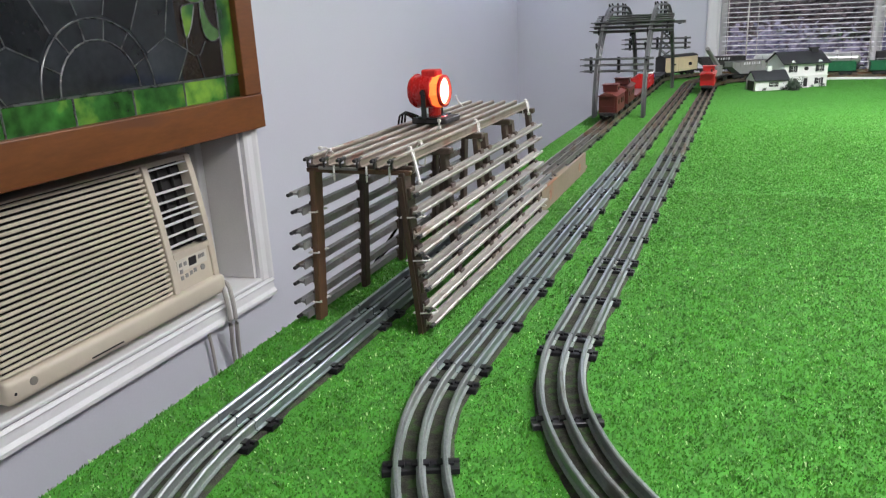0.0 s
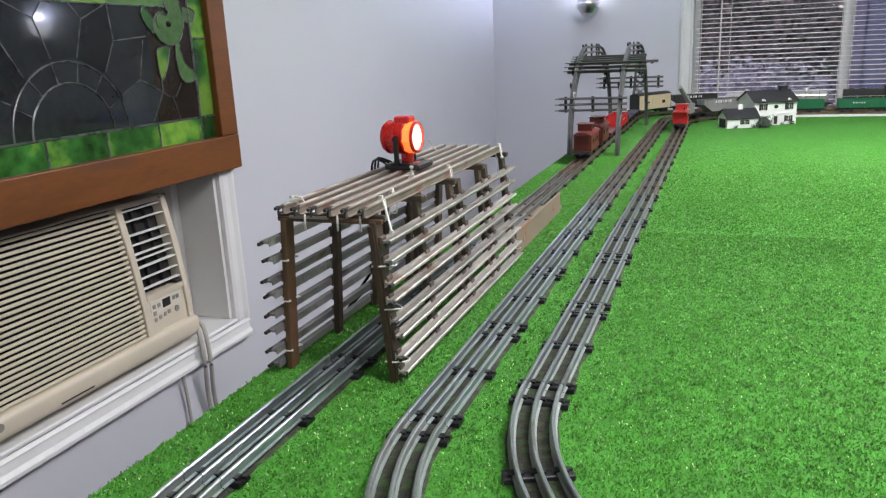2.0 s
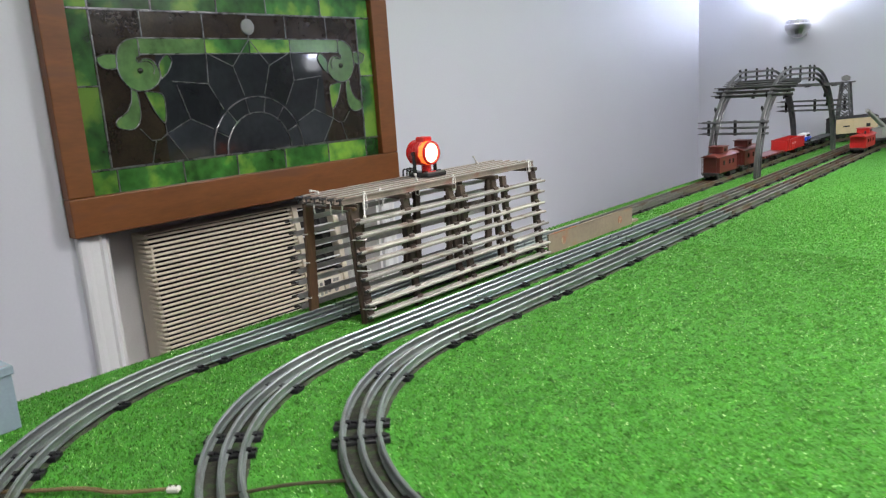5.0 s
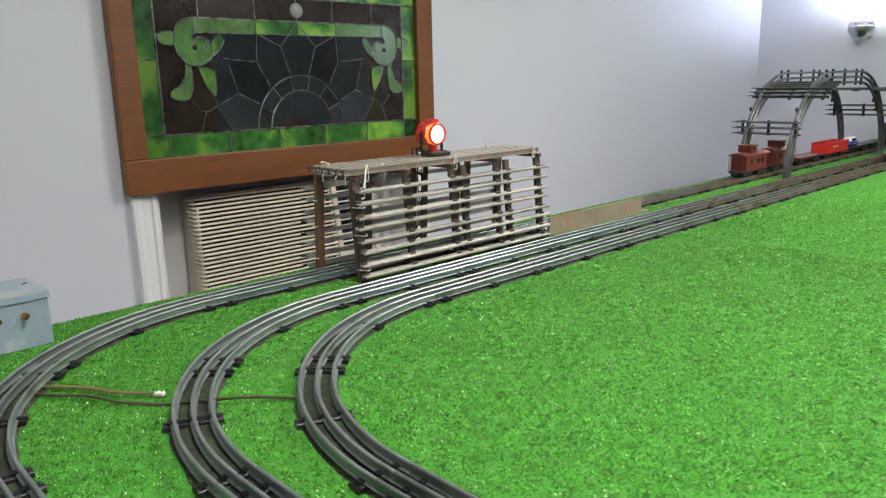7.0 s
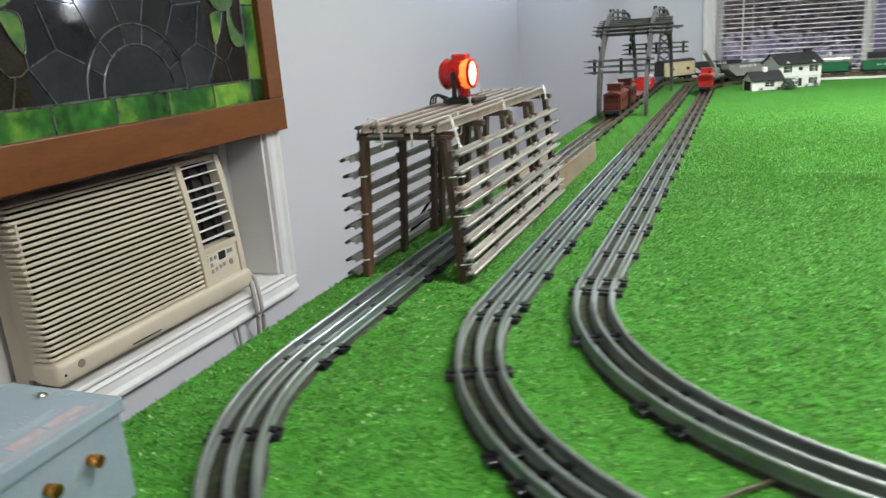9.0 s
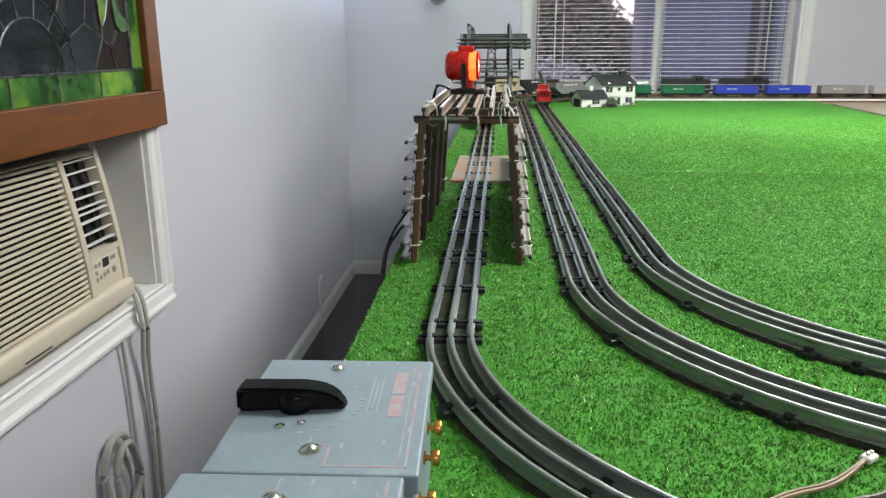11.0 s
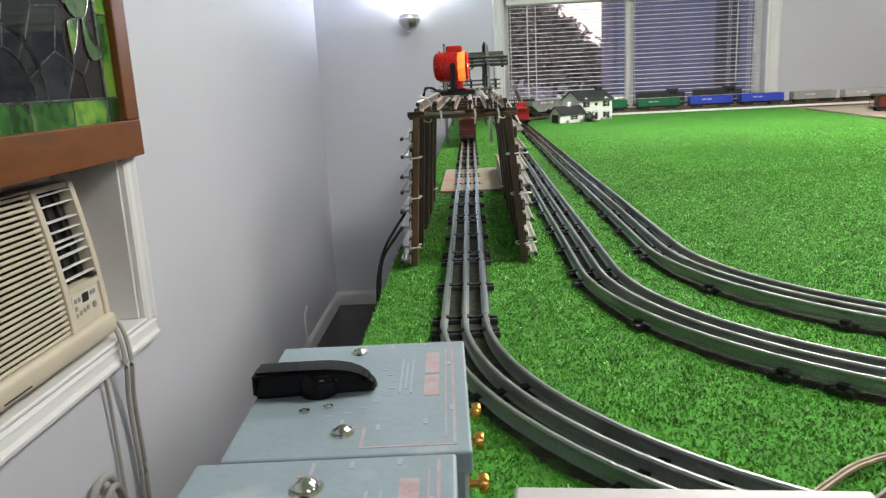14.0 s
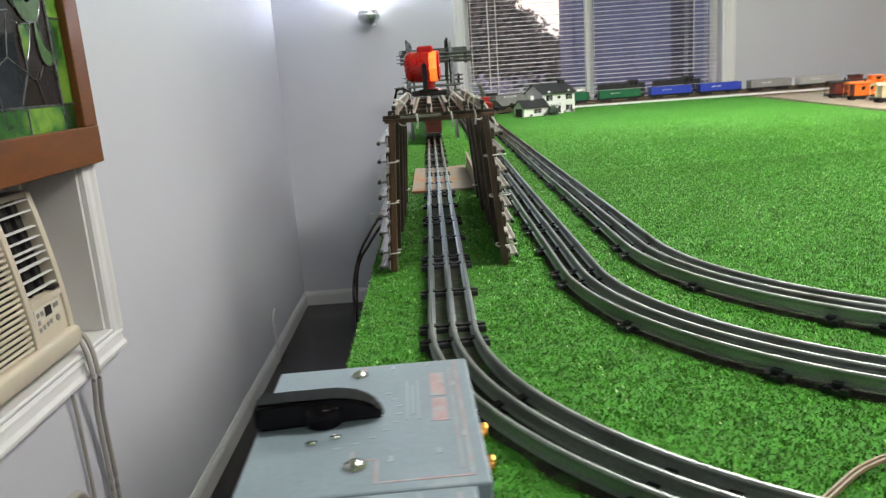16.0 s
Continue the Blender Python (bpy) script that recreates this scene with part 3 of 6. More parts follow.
TURFS = turf_material("smooth_turf", 0.76, 0.92, ((0.0, (0.042, 0.172, 0.011)), (0.45, (0.047, 0.193, 0.013)), (0.92, (0.056, 0.215, 0.016)), (1.0, (0.085, 0.28, 0.035))), 0.12)


def turf(count, x0, x1, y0, y1, length, width, seed, material, clump, ragged=0.0):
    """Short bent blades strewn over a stretch of the mat."""
    rng = np.random.default_rng(seed)
    x, y = rng.uniform(x0, x1, count), rng.uniform(y0, y1, count) + rng.normal(0, 1, count) * ragged
    y = np.where(y > TY1 - 0.004, 2 * TY1 - 0.008 - y, y)
    gap = track_gap(x, y)
    h = length * rng.uniform(0.55, 1.15, count)
    keep = (gap > 0.0245) | (rng.random(count) < 0.10)
    x, y, h, gap = x[keep], y[keep], h[keep], gap[keep]
    count = len(x)
    h = np.where(gap < 0.033, h * 0.75, h)
    # tufts: blades of one small patch bend much the same way and stand alike
    wob = 0.0035
    cell = (np.floor((x + wob * np.sin(y * 410 + 1.3)) / 0.0075).astype(np.int64) * 73856093) ^ (np.floor((y + wob * np.sin(x * 370)) / 0.0075).astype(np.int64) * 19349663)
    cell = (cell * 2654435761) & 0xFFFFFF
    u, v_ = (cell & 0xFFF) / 4095.0, (cell >> 12) / 4095.0
    a = math.tau * u + rng.normal(0, 0.7 + 2.0 * (1 - clump), count)
    h = h * (1 - 0.4 * clump + 0.8 * clump * v_)
    lean = rng.uniform(0.1, 1.0, count) * h
    dx, dy = np.cos(a), np.sin(a) + 0.55
    size = np.hypot(dx, dy)
    dx, dy = dx / size, dy / size
    w = width * rng.uniform(0.7, 1.3, count) / 2
    z0 = np.zeros(count)
    v = np.empty((count, 4, 3))
    tw = w * rng.uniform(0.25, 0.8, count)
    v[:, 0] = np.stack([x - dy * w, y + dx * w, z0], 1)
    v[:, 1] = np.stack([x + dy * w, y - dx * w, z0], 1)
    v[:, 2] = np.stack([x + dx * lean + dy * tw, y + dy * lean - dx * tw, h * 0.95], 1)
    v[:, 3] = np.stack([x + dx * lean - dy * tw, y + dy * lean + dx * tw, h * 0.80], 1)
    me = bpy.data.meshes.new("turf")
    me.vertices.add(count * 4)
    me.vertices.foreach_set("co", v.astype(np.float32).ravel())
    me.loops.add(count * 4)
    me.loops.foreach_set("vertex_index", np.arange(count * 4, dtype=np.int32))
    me.polygons.add(count)
    me.polygons.foreach_set("loop_start", np.arange(0, count * 4, 4, dtype=np.int32))
    me.polygons.foreach_set("loop_total", np.full(count, 4, np.int32))
    me.update()
    me.materials.append(material)
    return new("artificial_grass", me)


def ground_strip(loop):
    """A dusty strip under one loop, with ragged edges; shade between rails is in its colour."""
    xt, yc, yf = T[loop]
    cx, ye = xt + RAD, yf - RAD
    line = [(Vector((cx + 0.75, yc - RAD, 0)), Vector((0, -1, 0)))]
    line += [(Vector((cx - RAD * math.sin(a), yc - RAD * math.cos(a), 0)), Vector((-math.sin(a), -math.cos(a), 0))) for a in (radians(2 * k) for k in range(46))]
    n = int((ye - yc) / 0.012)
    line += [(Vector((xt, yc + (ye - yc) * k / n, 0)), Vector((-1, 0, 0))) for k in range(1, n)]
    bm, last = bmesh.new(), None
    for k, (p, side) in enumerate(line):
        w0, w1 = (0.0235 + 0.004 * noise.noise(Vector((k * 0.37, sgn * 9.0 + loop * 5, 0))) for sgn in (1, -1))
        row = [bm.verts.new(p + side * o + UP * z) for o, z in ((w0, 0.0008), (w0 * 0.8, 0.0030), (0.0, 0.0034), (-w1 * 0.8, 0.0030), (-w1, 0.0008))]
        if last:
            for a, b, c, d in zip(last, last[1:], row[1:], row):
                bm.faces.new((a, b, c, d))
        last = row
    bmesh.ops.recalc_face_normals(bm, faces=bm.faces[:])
    return tagged(part("track_bed", bm, DUSTSHADE), "dusty strip of mat darkened for the shade between rails", "track bed", "beds under the loops")


tagged(part("turf_mat", boxes((TX0 - 0.003, TY0, -0.006, GRASS_X1, TY1, 0.0006)), MATG), "bright green artificial grass mat on the table", "mat")
tagged(turf(690000, TX0 - 0.004, 1.15, 0.10, 1.45, 0.0026, 0.0014, 1, TURF, 0.7), "bright green short artificial grass blades", "grass", kind="stuff")
for n, y0, y1, h, seed, kind, clump in ((330000, 1.40, 2.10, 0.0023, 2, TURFM, 0.5), (90000, 2.10, 2.45, 0.0018, 4, TURFM, 0.3), (35000, 2.45, 2.80, 0.0015, 5, TURFM, 0.2), (380000, 2.05, TY1, 0.0011, 3, TURFS, 0.1)):
    tagged(turf(n, TX0 - 0.004, GRASS_X1, y0, y1, h, 0.0018, seed, kind, clump, 0.11), "bright green short artificial grass blades", "grass", kind="stuff")

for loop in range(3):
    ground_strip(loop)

# ---- track ----
RAIL = [(-0.0036, 0), (0.0036, 0), (0.0036, 0.0008), (0.0012, 0.0016), (0.0010, 0.0066), (0.0019, 0.0078), (0.0020, 0.0100), (0.0010, 0.0113), (-0.0010, 0.0113), (-0.0020, 0.0100), (-0.0019, 0.0078), (-0.0010, 0.0066), (-0.0012, 0.0016), (-0.0036, 0.0008)]
RAIL = [(u, v * 0.9) for u, v in RAIL]
GAUGE = 0.0182
TIE_H = 0.0045


def tie_mesh(width=0.0575, depth=0.0165):
    """A pressed steel tie: a channel with sloping ends and clamps for three rails."""
    bm = bmesh.new()
    prof = [(-depth / 2, 0), (-depth / 2 + 0.001, TIE_H - 0.0007), (-depth / 2 + 0.002, TIE_H), (-depth * 0.17, TIE_H), (-depth * 0.12, TIE_H - 0.0016), (depth * 0.12, TIE_H - 0.0016), (depth * 0.17, TIE_H), (depth / 2 - 0.002, TIE_H), (depth / 2 - 0.001, TIE_H - 0.0007), (depth / 2, 0)]
    sweep([(Vector((-width / 2, 0, 0)), Vector((0, 1, 0)), UP), (Vector((width / 2, 0, 0)), Vector((0, 1, 0)), UP)], prof, bm)
    for g in (-GAUGE, 0, GAUGE):
        bmesh.ops.create_cube(bm, size=1.0, matrix=Matrix.Translation((g, 0, TIE_H + 0.0004)) @ Matrix.Diagonal((0.0125, 0.007, 0.0034, 1)))
    return bm


TIE0 = part("tie", tie_mesh(), TIEM)


def lay_tie(m, parent):
    again(TIE0, m, parent)


def straight_track(length, rail_mat, group):
    """One straight section along +y from the origin."""
    s = thing("track_section", "straight three-rail tubular steel model track on black ties", "track", group)
    for g in (-GAUGE, 0, GAUGE):
        part("rail", sweep([(Vector((g, 0.001, TIE_H)), Vector((1, 0, 0)), UP), (Vector((g, length - 0.001, TIE_H)), Vector((1, 0, 0)), UP)], RAIL), rail_mat, s, smooth=True)
    for y in (0.018, length / 2, length - 0.018):
        lay_tie(pose(0, y, 0), s)
    return s


def curved_track(rail_mat, group, angle=45, radius=RAD):
    """One curved section: begins at the origin heading -y, its centre lies at +x."""
    s = thing("track_section", "curved three-rail tubular steel model track on black ties", "track", group)
    for g in (-GAUGE, 0, GAUGE):
        st = []
        for k in range(13):
            a = radians(angle) * k / 12
            side = Vector((-math.cos(a), -math.sin(a), 0))
            st.append((Vector((radius, 0, TIE_H)) + side * (radius + g), side, UP))
        part("rail", sweep(st, RAIL), rail_mat, s, smooth=True)
    for f in (0.062, 0.5, 0.938):
        a = radians(angle) * f
        lay_tie(Matrix.Translation((radius, 0, 0)) @ Matrix.Rotation(a, 4, "Z") @ pose(-radius, 0, 0), s)
    return s


for i, (xt, yc, yf) in enumerate(T):
    n = (12, 11, 10)[i]
    length = (yf - RAD - yc) / n
    group = ("outer", "middle", "inner")[i] + " loop of track"
    near = straight_track(length, (STEEL, STEEL, STEELD)[i], group)
    near.matrix_basis = pose(xt, yc, TRACK_Z)
    far = straight_track(length, STEELR, group)
    far.matrix_basis = pose(xt, yc + length * 6, TRACK_Z)
    mid = straight_track(length, STEELM, group)
    mid.matrix_basis = pose(xt, yc + length * 4, TRACK_Z)
    for k in range(n):
        if k in (0, 4, 6):
            continue
        src = near if k < 4 else mid if k < 6 else far
        copy_thing(src, pose(xt + random.uniform(-0.0008, 0.0008), yc + length * k, TRACK_Z))
    cur = curved_track(STEELC, group)
    cur.matrix_basis = pose(xt, yc, TRACK_Z)
    cx = xt + RAD
    copy_thing(cur, Matrix.Translation((cx, yc, TRACK_Z)) @ Matrix.Rotation(radians(45), 4, "Z") @ pose(-RAD, 0, 0))
    fc = curved_track(STEELR, group)
    fc.matrix_basis = Matrix.Translation((cx, yf - RAD, TRACK_Z)) @ Matrix.Rotation(radians(-45), 4, "Z") @ pose(-RAD, 0, 0)
    copy_thing(fc, Matrix.Translation((cx, yf - RAD, TRACK_Z)) @ Matrix.Rotation(radians(-90), 4, "Z") @ pose(-RAD, 0, 0))
    for k in range(3):
        copy_thing(near, pose(cx + length * (k + 1), yc - RAD, TRACK_Z, 0, 0, 90))
    for k in range(7):
        copy_thing(far, pose(cx + length * (k + 1), yf, TRACK_Z, 0, 0, 90))

# white roadbed strip along the far tracks
tagged(part("roadbed", boxes((0.30, 3.566, 0.0007, 2.6, 3.572, 0.010), bevel=0.001), TRIMW), "thin white strip edging the far track", "strip")

# ---- the rail tunnel ----
TUN_Y0, TUN_Y1 = 0.747, 1.222
TL0, TL1, TR0, TR1, TTOP = -0.347, -0.336, -0.218, -0.232, 0.176   # left foot, left top, right foot, right top, height
tun = thing("rail_tunnel", "open tunnel of old track rails tied with white cable ties", "tunnel")


def tun_side(side, f):
    a, b = (TL0, TL1) if side < 0 else (TR0, TR1)
    return a + (b - a) * f


def bar(a, b, profile_side, profile_up, material, scale=1.0):
    a, b = Vector(a), Vector(b)
    return part("rail", sweep([(a, Vector(profile_side), Vector(profile_up)), (b, Vector(profile_side), Vector(profile_up))], [(u * scale, v * scale) for u, v in RAIL]), material, tun, smooth=True)


# side rails, the profile pointing outward
RZ = [0.012, 0.030, 0.052, 0.070, 0.092, 0.110, 0.132, 0.152]
for k, z in enumerate(RZ):
    f = z / TTOP
    for side in (-1, 1):
        x = tun_side(side, f) + side * 0.0045
        j0, j1 = random.uniform(-0.004, 0.004), random.uniform(-0.005, 0.005)
        y0 = TUN_Y0 - (0.018 if side < 0 else 0.002) + j0
        part('pin', rods(((x + side * 0.009, y0 - 0.007, z), (x + side * 0.009, y0 + 0.004, z), 0.0021), seg=7), BLKM, tun, 'dark track pin')
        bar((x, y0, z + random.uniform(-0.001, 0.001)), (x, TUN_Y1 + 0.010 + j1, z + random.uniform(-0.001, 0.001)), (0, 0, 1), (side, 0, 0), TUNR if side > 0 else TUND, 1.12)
# roof rails
for k in range(6):
    x = TL1 + 0.004 + (TR1 - TL1 - 0.008) * k / 5
    part('pin', rods(((x, TUN_Y0 - 0.020, TTOP + 0.0125), (x, TUN_Y0 - 0.004, TTOP + 0.0125), 0.0019), seg=7), BLKM, tun, 'dark track pin')
    # dark caps added so that the roof rail ends look black
    part('end_cap', boxes((x - 0.0022, TUN_Y0 - 0.0160, TTOP + 0.0100, x + 0.0022, TUN_Y0 - 0.0128, TTOP + 0.0145), (x - 0.0010, TUN_Y0 - 0.0155, TTOP + 0.0040, x + 0.0010, TUN_Y0 - 0.0130, TTOP + 0.0098), bevel=0.0005), BLKM, tun, 'dark cap on the rail end')
    bar((x, TUN_Y0 - 0.008 + random.uniform(-0.004, 0.004), TTOP + 0.0040), (x, TUN_Y1 + 0.008 + random.uniform(-0.005, 0.005), TTOP + 0.0040), (1, 0, 0), (0, 0, 1), TUNP, 0.98)
    # paler strip along the top of each browner roof rail
    part('railhead', boxes((x - 0.0019, TUN_Y0 - 0.006, TTOP + 0.0137, x + 0.0019, TUN_Y1 + 0.006, TTOP + 0.0149), bevel=0.0004), HEADP, tun, 'paler strip on the railhead')
# posts at five places on each side, and the cross bars
for k, y in enumerate((TUN_Y0 + 0.006, 0.862, 0.972, 1.092, TUN_Y1 - 0.006)):
    for side in (-1, 1):
        a, b = Vector((tun_side(side, 0), y, 0.0008)), Vector((tun_side(side, 1), y, TTOP - 0.002))
        w = 0.0085 if k in (0, 4) else 0.0065
        bm = sweep([(a, Vector((0, 1, 0)), Vector((1, 0, 0))), (b, Vector((0, 1, 0)), Vector((1, 0, 0)))], [(-w, -0.0034), (w, -0.0034), (w, 0.0034), (-w, 0.0034)])
        bmesh.ops.bevel(bm, geom=bm.edges[:], offset=0.001, segments=1, affect="EDGES")
        part("post", bm, POSTB if k == 0 and side < 0 else POSTD, tun, "brown strip post" if k == 0 and side < 0 else "")
        if k in (2, 3):
            y2 = y + 0.030
            bm = sweep([(a + Vector((0, 0.03, 0)), Vector((0, 1, 0)), Vector((1, 0, 0))), (b + Vector((0, 0.03, 0)), Vector((0, 1, 0)), Vector((1, 0, 0)))], [(-0.006, -0.0035), (0.006, -0.0035), (0.006, 0.0035), (-0.006, 0.0035)])
            part("post", bm, POSTD, tun)
    if k == 0:
        part("crossbar", boxes((TL1 - 0.008, y - 0.006, TTOP - 0.0050, TR1 + 0.010, y - 0.001, TTOP - 0.0002), bevel=0.0008), POSTB, tun, "thin brown cross bar")
        part("crossbar", boxes((TL1 - 0.010, y - 0.0005, TTOP - 0.0030, TR1 + 0.010, y + 0.005, TTOP + 0.0035), bevel=0.0008), POSTD, tun)
    else:
        part("crossbar", boxes((TL1 - 0.010, y - 0.006, TTOP - 0.0040, TR1 + 0.010, y + 0.006, TTOP + 0.0035), bevel=0.0012), POSTD, tun)
    if k == 0:
        a, b = Vector((TR0 - 0.001, y - 0.0105, 0.0008)), Vector((TR1 - 0.001, y - 0.0105, TTOP - 0.006))
        part("post", sweep([(a, Vector((0, 1, 0)), Vector((1, 0, 0))), (b, Vector((0, 1, 0)), Vector((1, 0, 0)))], [(-0.0012, -0.0026), (0.0012, -0.0026), (0.0012, 0.0026), (-0.0012, 0.0026)]), mat("dark_brown_strip", (0.060, 0.034, 0.020), 0.5, vary=0.35, scale=30, fine=300, bump=0.3), tun, "thin dark brown strip post")
# clamps that hold the side rails to the posts
clamp = None
for y in (TUN_Y0 + 0.006, 0.862, 0.972, 1.002, 1.092, 1.122, TUN_Y1 - 0.006):
    for z in RZ:
        for side in (-1, 1):
            m = pose(tun_side(side, z / TTOP) + side * 0.0048, y + random.uniform(-0.002, 0.002), z + random.uniform(-0.001, 0.001))
            if clamp is None:
                clamp = part("clamp", boxes((-0.0022, -0.0065, -0.0062, 0.0022, 0.0065, 0.0062), bevel=0.0010), POSTD, tun, "dark tie clamp")
                clamp.matrix_basis = m
            else:
                again(clamp, m, tun)
# a thin rod under the front cross bar
part("rod", rods(((TL1 + 0.010, TUN_Y0 - 0.003, TTOP + 0.001), (TL1 + 0.055, TUN_Y0 - 0.003, TTOP + 0.001), 0.0018), seg=6), TUNR, tun)


def cable_tie(loop, tail=None):
    part("cable_tie", tube([*loop, loop[0]], 0.0009, 5), ZIP, tun, "white nylon cable tie")
    if tail:
        part("cable_tie", tube(tail, 0.0013, 5), ZIP, tun, "white nylon cable tie tail")
        h = Vector(tail[0])
        part("cable_tie", boxes((h.x - 0.0021, h.y - 0.0020, h.z - 0.0018, h.x + 0.0021, h.y + 0.0020, h.z + 0.0018), bevel=0.0006), ZIP, tun, "white cable tie head")


for z in (0.024, 0.082, 0.128):
    for side in (-1, 1):
        for y in ((TUN_Y0 + 0.006, TUN_Y1 - 0.006) if z < 0.03 else (TUN_Y0 + 0.006,)):
            x = tun_side(side, z / TTOP)
            cable_tie([(x - 0.0065, y - 0.010, z), (x + 0.0065, y - 0.010, z + 0.001), (x + 0.0065 + side * 0.010, y, z), (x + 0.0065, y + 0.010, z), (x - 0.0065, y + 0.010, z - 0.001)])
TIES = (((TL1 + 0.012, TUN_Y0 + 0.018), (-0.006, -0.008, 0.004)), ((TR1 - 0.006, TUN_Y0 + 0.036), (0.019, -0.020, -0.031)), ((-0.262, 0.925), (0.001, -0.003, 0.010)), ((TR1 - 0.006, 0.990), (0.010, -0.012, -0.022)),
        ((TR1 - 0.002, TUN_Y1 - 0.012), (0.008, -0.010, -0.018)), ((TL1 + 0.008, 1.17), (-0.004, -0.004, 0.012)), ((TR1 - 0.010, 0.820), (0.004, -0.006, -0.006)))
for (x, y), (tx, ty, tz) in TIES:
    top = TTOP + 0.0155
    cable_tie([(x - 0.004, y, TTOP - 0.008), (x + 0.004, y, TTOP - 0.008), (x + 0.0045, y, TTOP + 0.011), (x, y, top), (x - 0.0045, y, TTOP + 0.011)],
              [(x, y, top + 0.001), (x + tx * 0.45, y + ty * 0.45, top + tz * 0.35 + 0.002), (x + tx, y + ty, top + tz)])
    part("cable_tie", boxes((x + tx - 0.0021, y + ty - 0.0021, top + tz - 0.0018, x + tx + 0.0021, y + ty + 0.0021, top + tz + 0.0018), bevel=0.0008), ZIP, tun, "white cable tie knot")
# short ties hanging under the front cross bar
for x in (TL1 + 0.028, TL1 + 0.066, TL1 + 0.092):
    part("cable_tie", tube([(x, TUN_Y0 - 0.003, TTOP + 0.004), (x + 0.001, TUN_Y0 - 0.0055, TTOP - 0.004), (x, TUN_Y0 - 0.004, TTOP - 0.012)], 0.0012, 5), ZIP, tun, "white nylon cable tie")
# the searchlight on top
sl = thing("searchlight", "red round searchlight with a glowing lens on a black bracket", "lamp")
MS = Matrix.Translation(SPOT_AT) @ Matrix.Rotation(SPOT_YAW, 4, "Z") @ Matrix.Rotation(radians(90), 4, "Y") @ Matrix.Scale(0.89, 4)
part("housing", lathe([(0.0, -0.036), (0.0165, -0.0355), (0.0210, -0.0325), (0.0228, -0.026), (0.0238, -0.012), (0.0245, -0.002), (0.0245, 0.002), (0.022, 0.004)], 28, MS), REDP, sl, smooth=True)
for z in (-0.026, -0.012):
    part("cooling_rib", lathe([(0.0215, z - 0.0010), (0.0247, z - 0.0010), (0.0247, z + 0.0010), (0.0215, z + 0.0010)], 28, MS), REDP, sl)
part("lens_ring", lathe([(0.0180, 0.002), (0.0235, 0.003), (0.0240, 0.010), (0.0232, 0.0150), (0.0190, 0.0152)], 9, MS), LENS, sl, "glowing orange faceted ring")
part("lens_rim", lathe([(0.0195, 0.0150), (0.0232, 0.0151), (0.0230, 0.0180), (0.0208, 0.0192), (0.0192, 0.0190), (0.0190, 0.0155)], 24, MS), REDP, sl, "red lens rim", True)
part("lens", lathe([(0.0, 0.0190), (0.008, 0.0172), (0.0150, 0.0172), (0.0189, 0.0150), (0.0189, 0.006), (0.0, 0.006)], 24, MS), BULB, sl, "glowing white lens", True)
MB = Matrix.Translation((SPOT_AT.x, SPOT_AT.y, 0)) @ Matrix.Rotation(SPOT_YAW, 4, "Z")
bm = boxes((-0.013, -0.010, SPOT_AT.z + 0.017, 0.009, 0.010, SPOT_AT.z + 0.0275), bevel=0.002)
bmesh.ops.transform(bm, matrix=MB, verts=bm.verts[:])
part("cap", bm, REDP, sl)
YOKE = [(-0.0068, -0.034), (-0.0002, -0.034), (-0.0004, 0.001), (-0.0018, 0.0042), (-0.0052, 0.0042), (-0.0066, 0.001)]
for side in (-1, 1):
    bm = bmesh.new()
    rings = [[bm.verts.new(MB @ Vector((x, side * 0.0248 + o, SPOT_AT.z + z))) for x, z in YOKE] for o in (-0.0011, 0.0011)]
    for k in range(len(YOKE)):
        n = (k + 1) % len(YOKE)
        bm.faces.new((rings[0][k], rings[0][n], rings[1][n], rings[1][k]))
    bm.faces.new(rings[0][::-1])
    bm.faces.new(rings[1])
    bmesh.ops.recalc_face_normals(bm, faces=bm.faces[:])
    part("bracket_arm", bm, BLK, sl)
    part("pivot", rods((MB @ Vector((-0.0035, side * 0.0260, SPOT_AT.z)), MB @ Vector((-0.0035, side * 0.0280, SPOT_AT.z)), 0.0036), seg=12), BLK, sl)
bm = boxes((-0.013, -0.0236, SPOT_AT.z - 0.034, 0.013, 0.0236, SPOT_AT.z - 0.0310), bevel=0.0008)
bmesh.ops.transform(bm, matrix=MB, verts=bm.verts[:])
part("bracket_bridge", bm, BLK, sl)
part("pedestal", lathe([(0.0135, TTOP + 0.0226), (0.0125, TTOP + 0.0240), (0.0105, SPOT_AT.z - 0.0345)], 18, Matrix.Translation((SPOT_AT.x + 0.004, SPOT_AT.y, 0))), REDP, sl, smooth=True)
part("neck", rods(((SPOT_AT.x, SPOT_AT.y, SPOT_AT.z - 0.0308), (SPOT_AT.x, SPOT_AT.y, SPOT_AT.z - 0.0205), 0.0085), seg=14), REDP, sl)
bm = boxes((-0.023, -0.023, TTOP + 0.0152, 0.026, 0.023, TTOP + 0.0225), bevel=0.0015)
bmesh.ops.transform(bm, matrix=MB, verts=bm.verts[:])
part("base", bm, BLKM, sl)
for k in range(3):
    part("lead", tube([(SPOT_AT.x - 0.026, SPOT_AT.y - 0.012 + 0.009 * k, TTOP + 0.021), (SPOT_AT.x - 0.038 - 0.003 * k, SPOT_AT.y - 0.014 + 0.009 * k, TTOP + 0.027), (TL1 - 0.004, SPOT_AT.y - 0.010 + 0.010 * k, TTOP + 0.018), (TL1 - 0.012, SPOT_AT.y + 0.004 * k, TTOP - 0.03), (-0.348, SPOT_AT.y + 0.008 * k, 0.060)], 0.0014, 5), BLK, sl, "thin black lead")
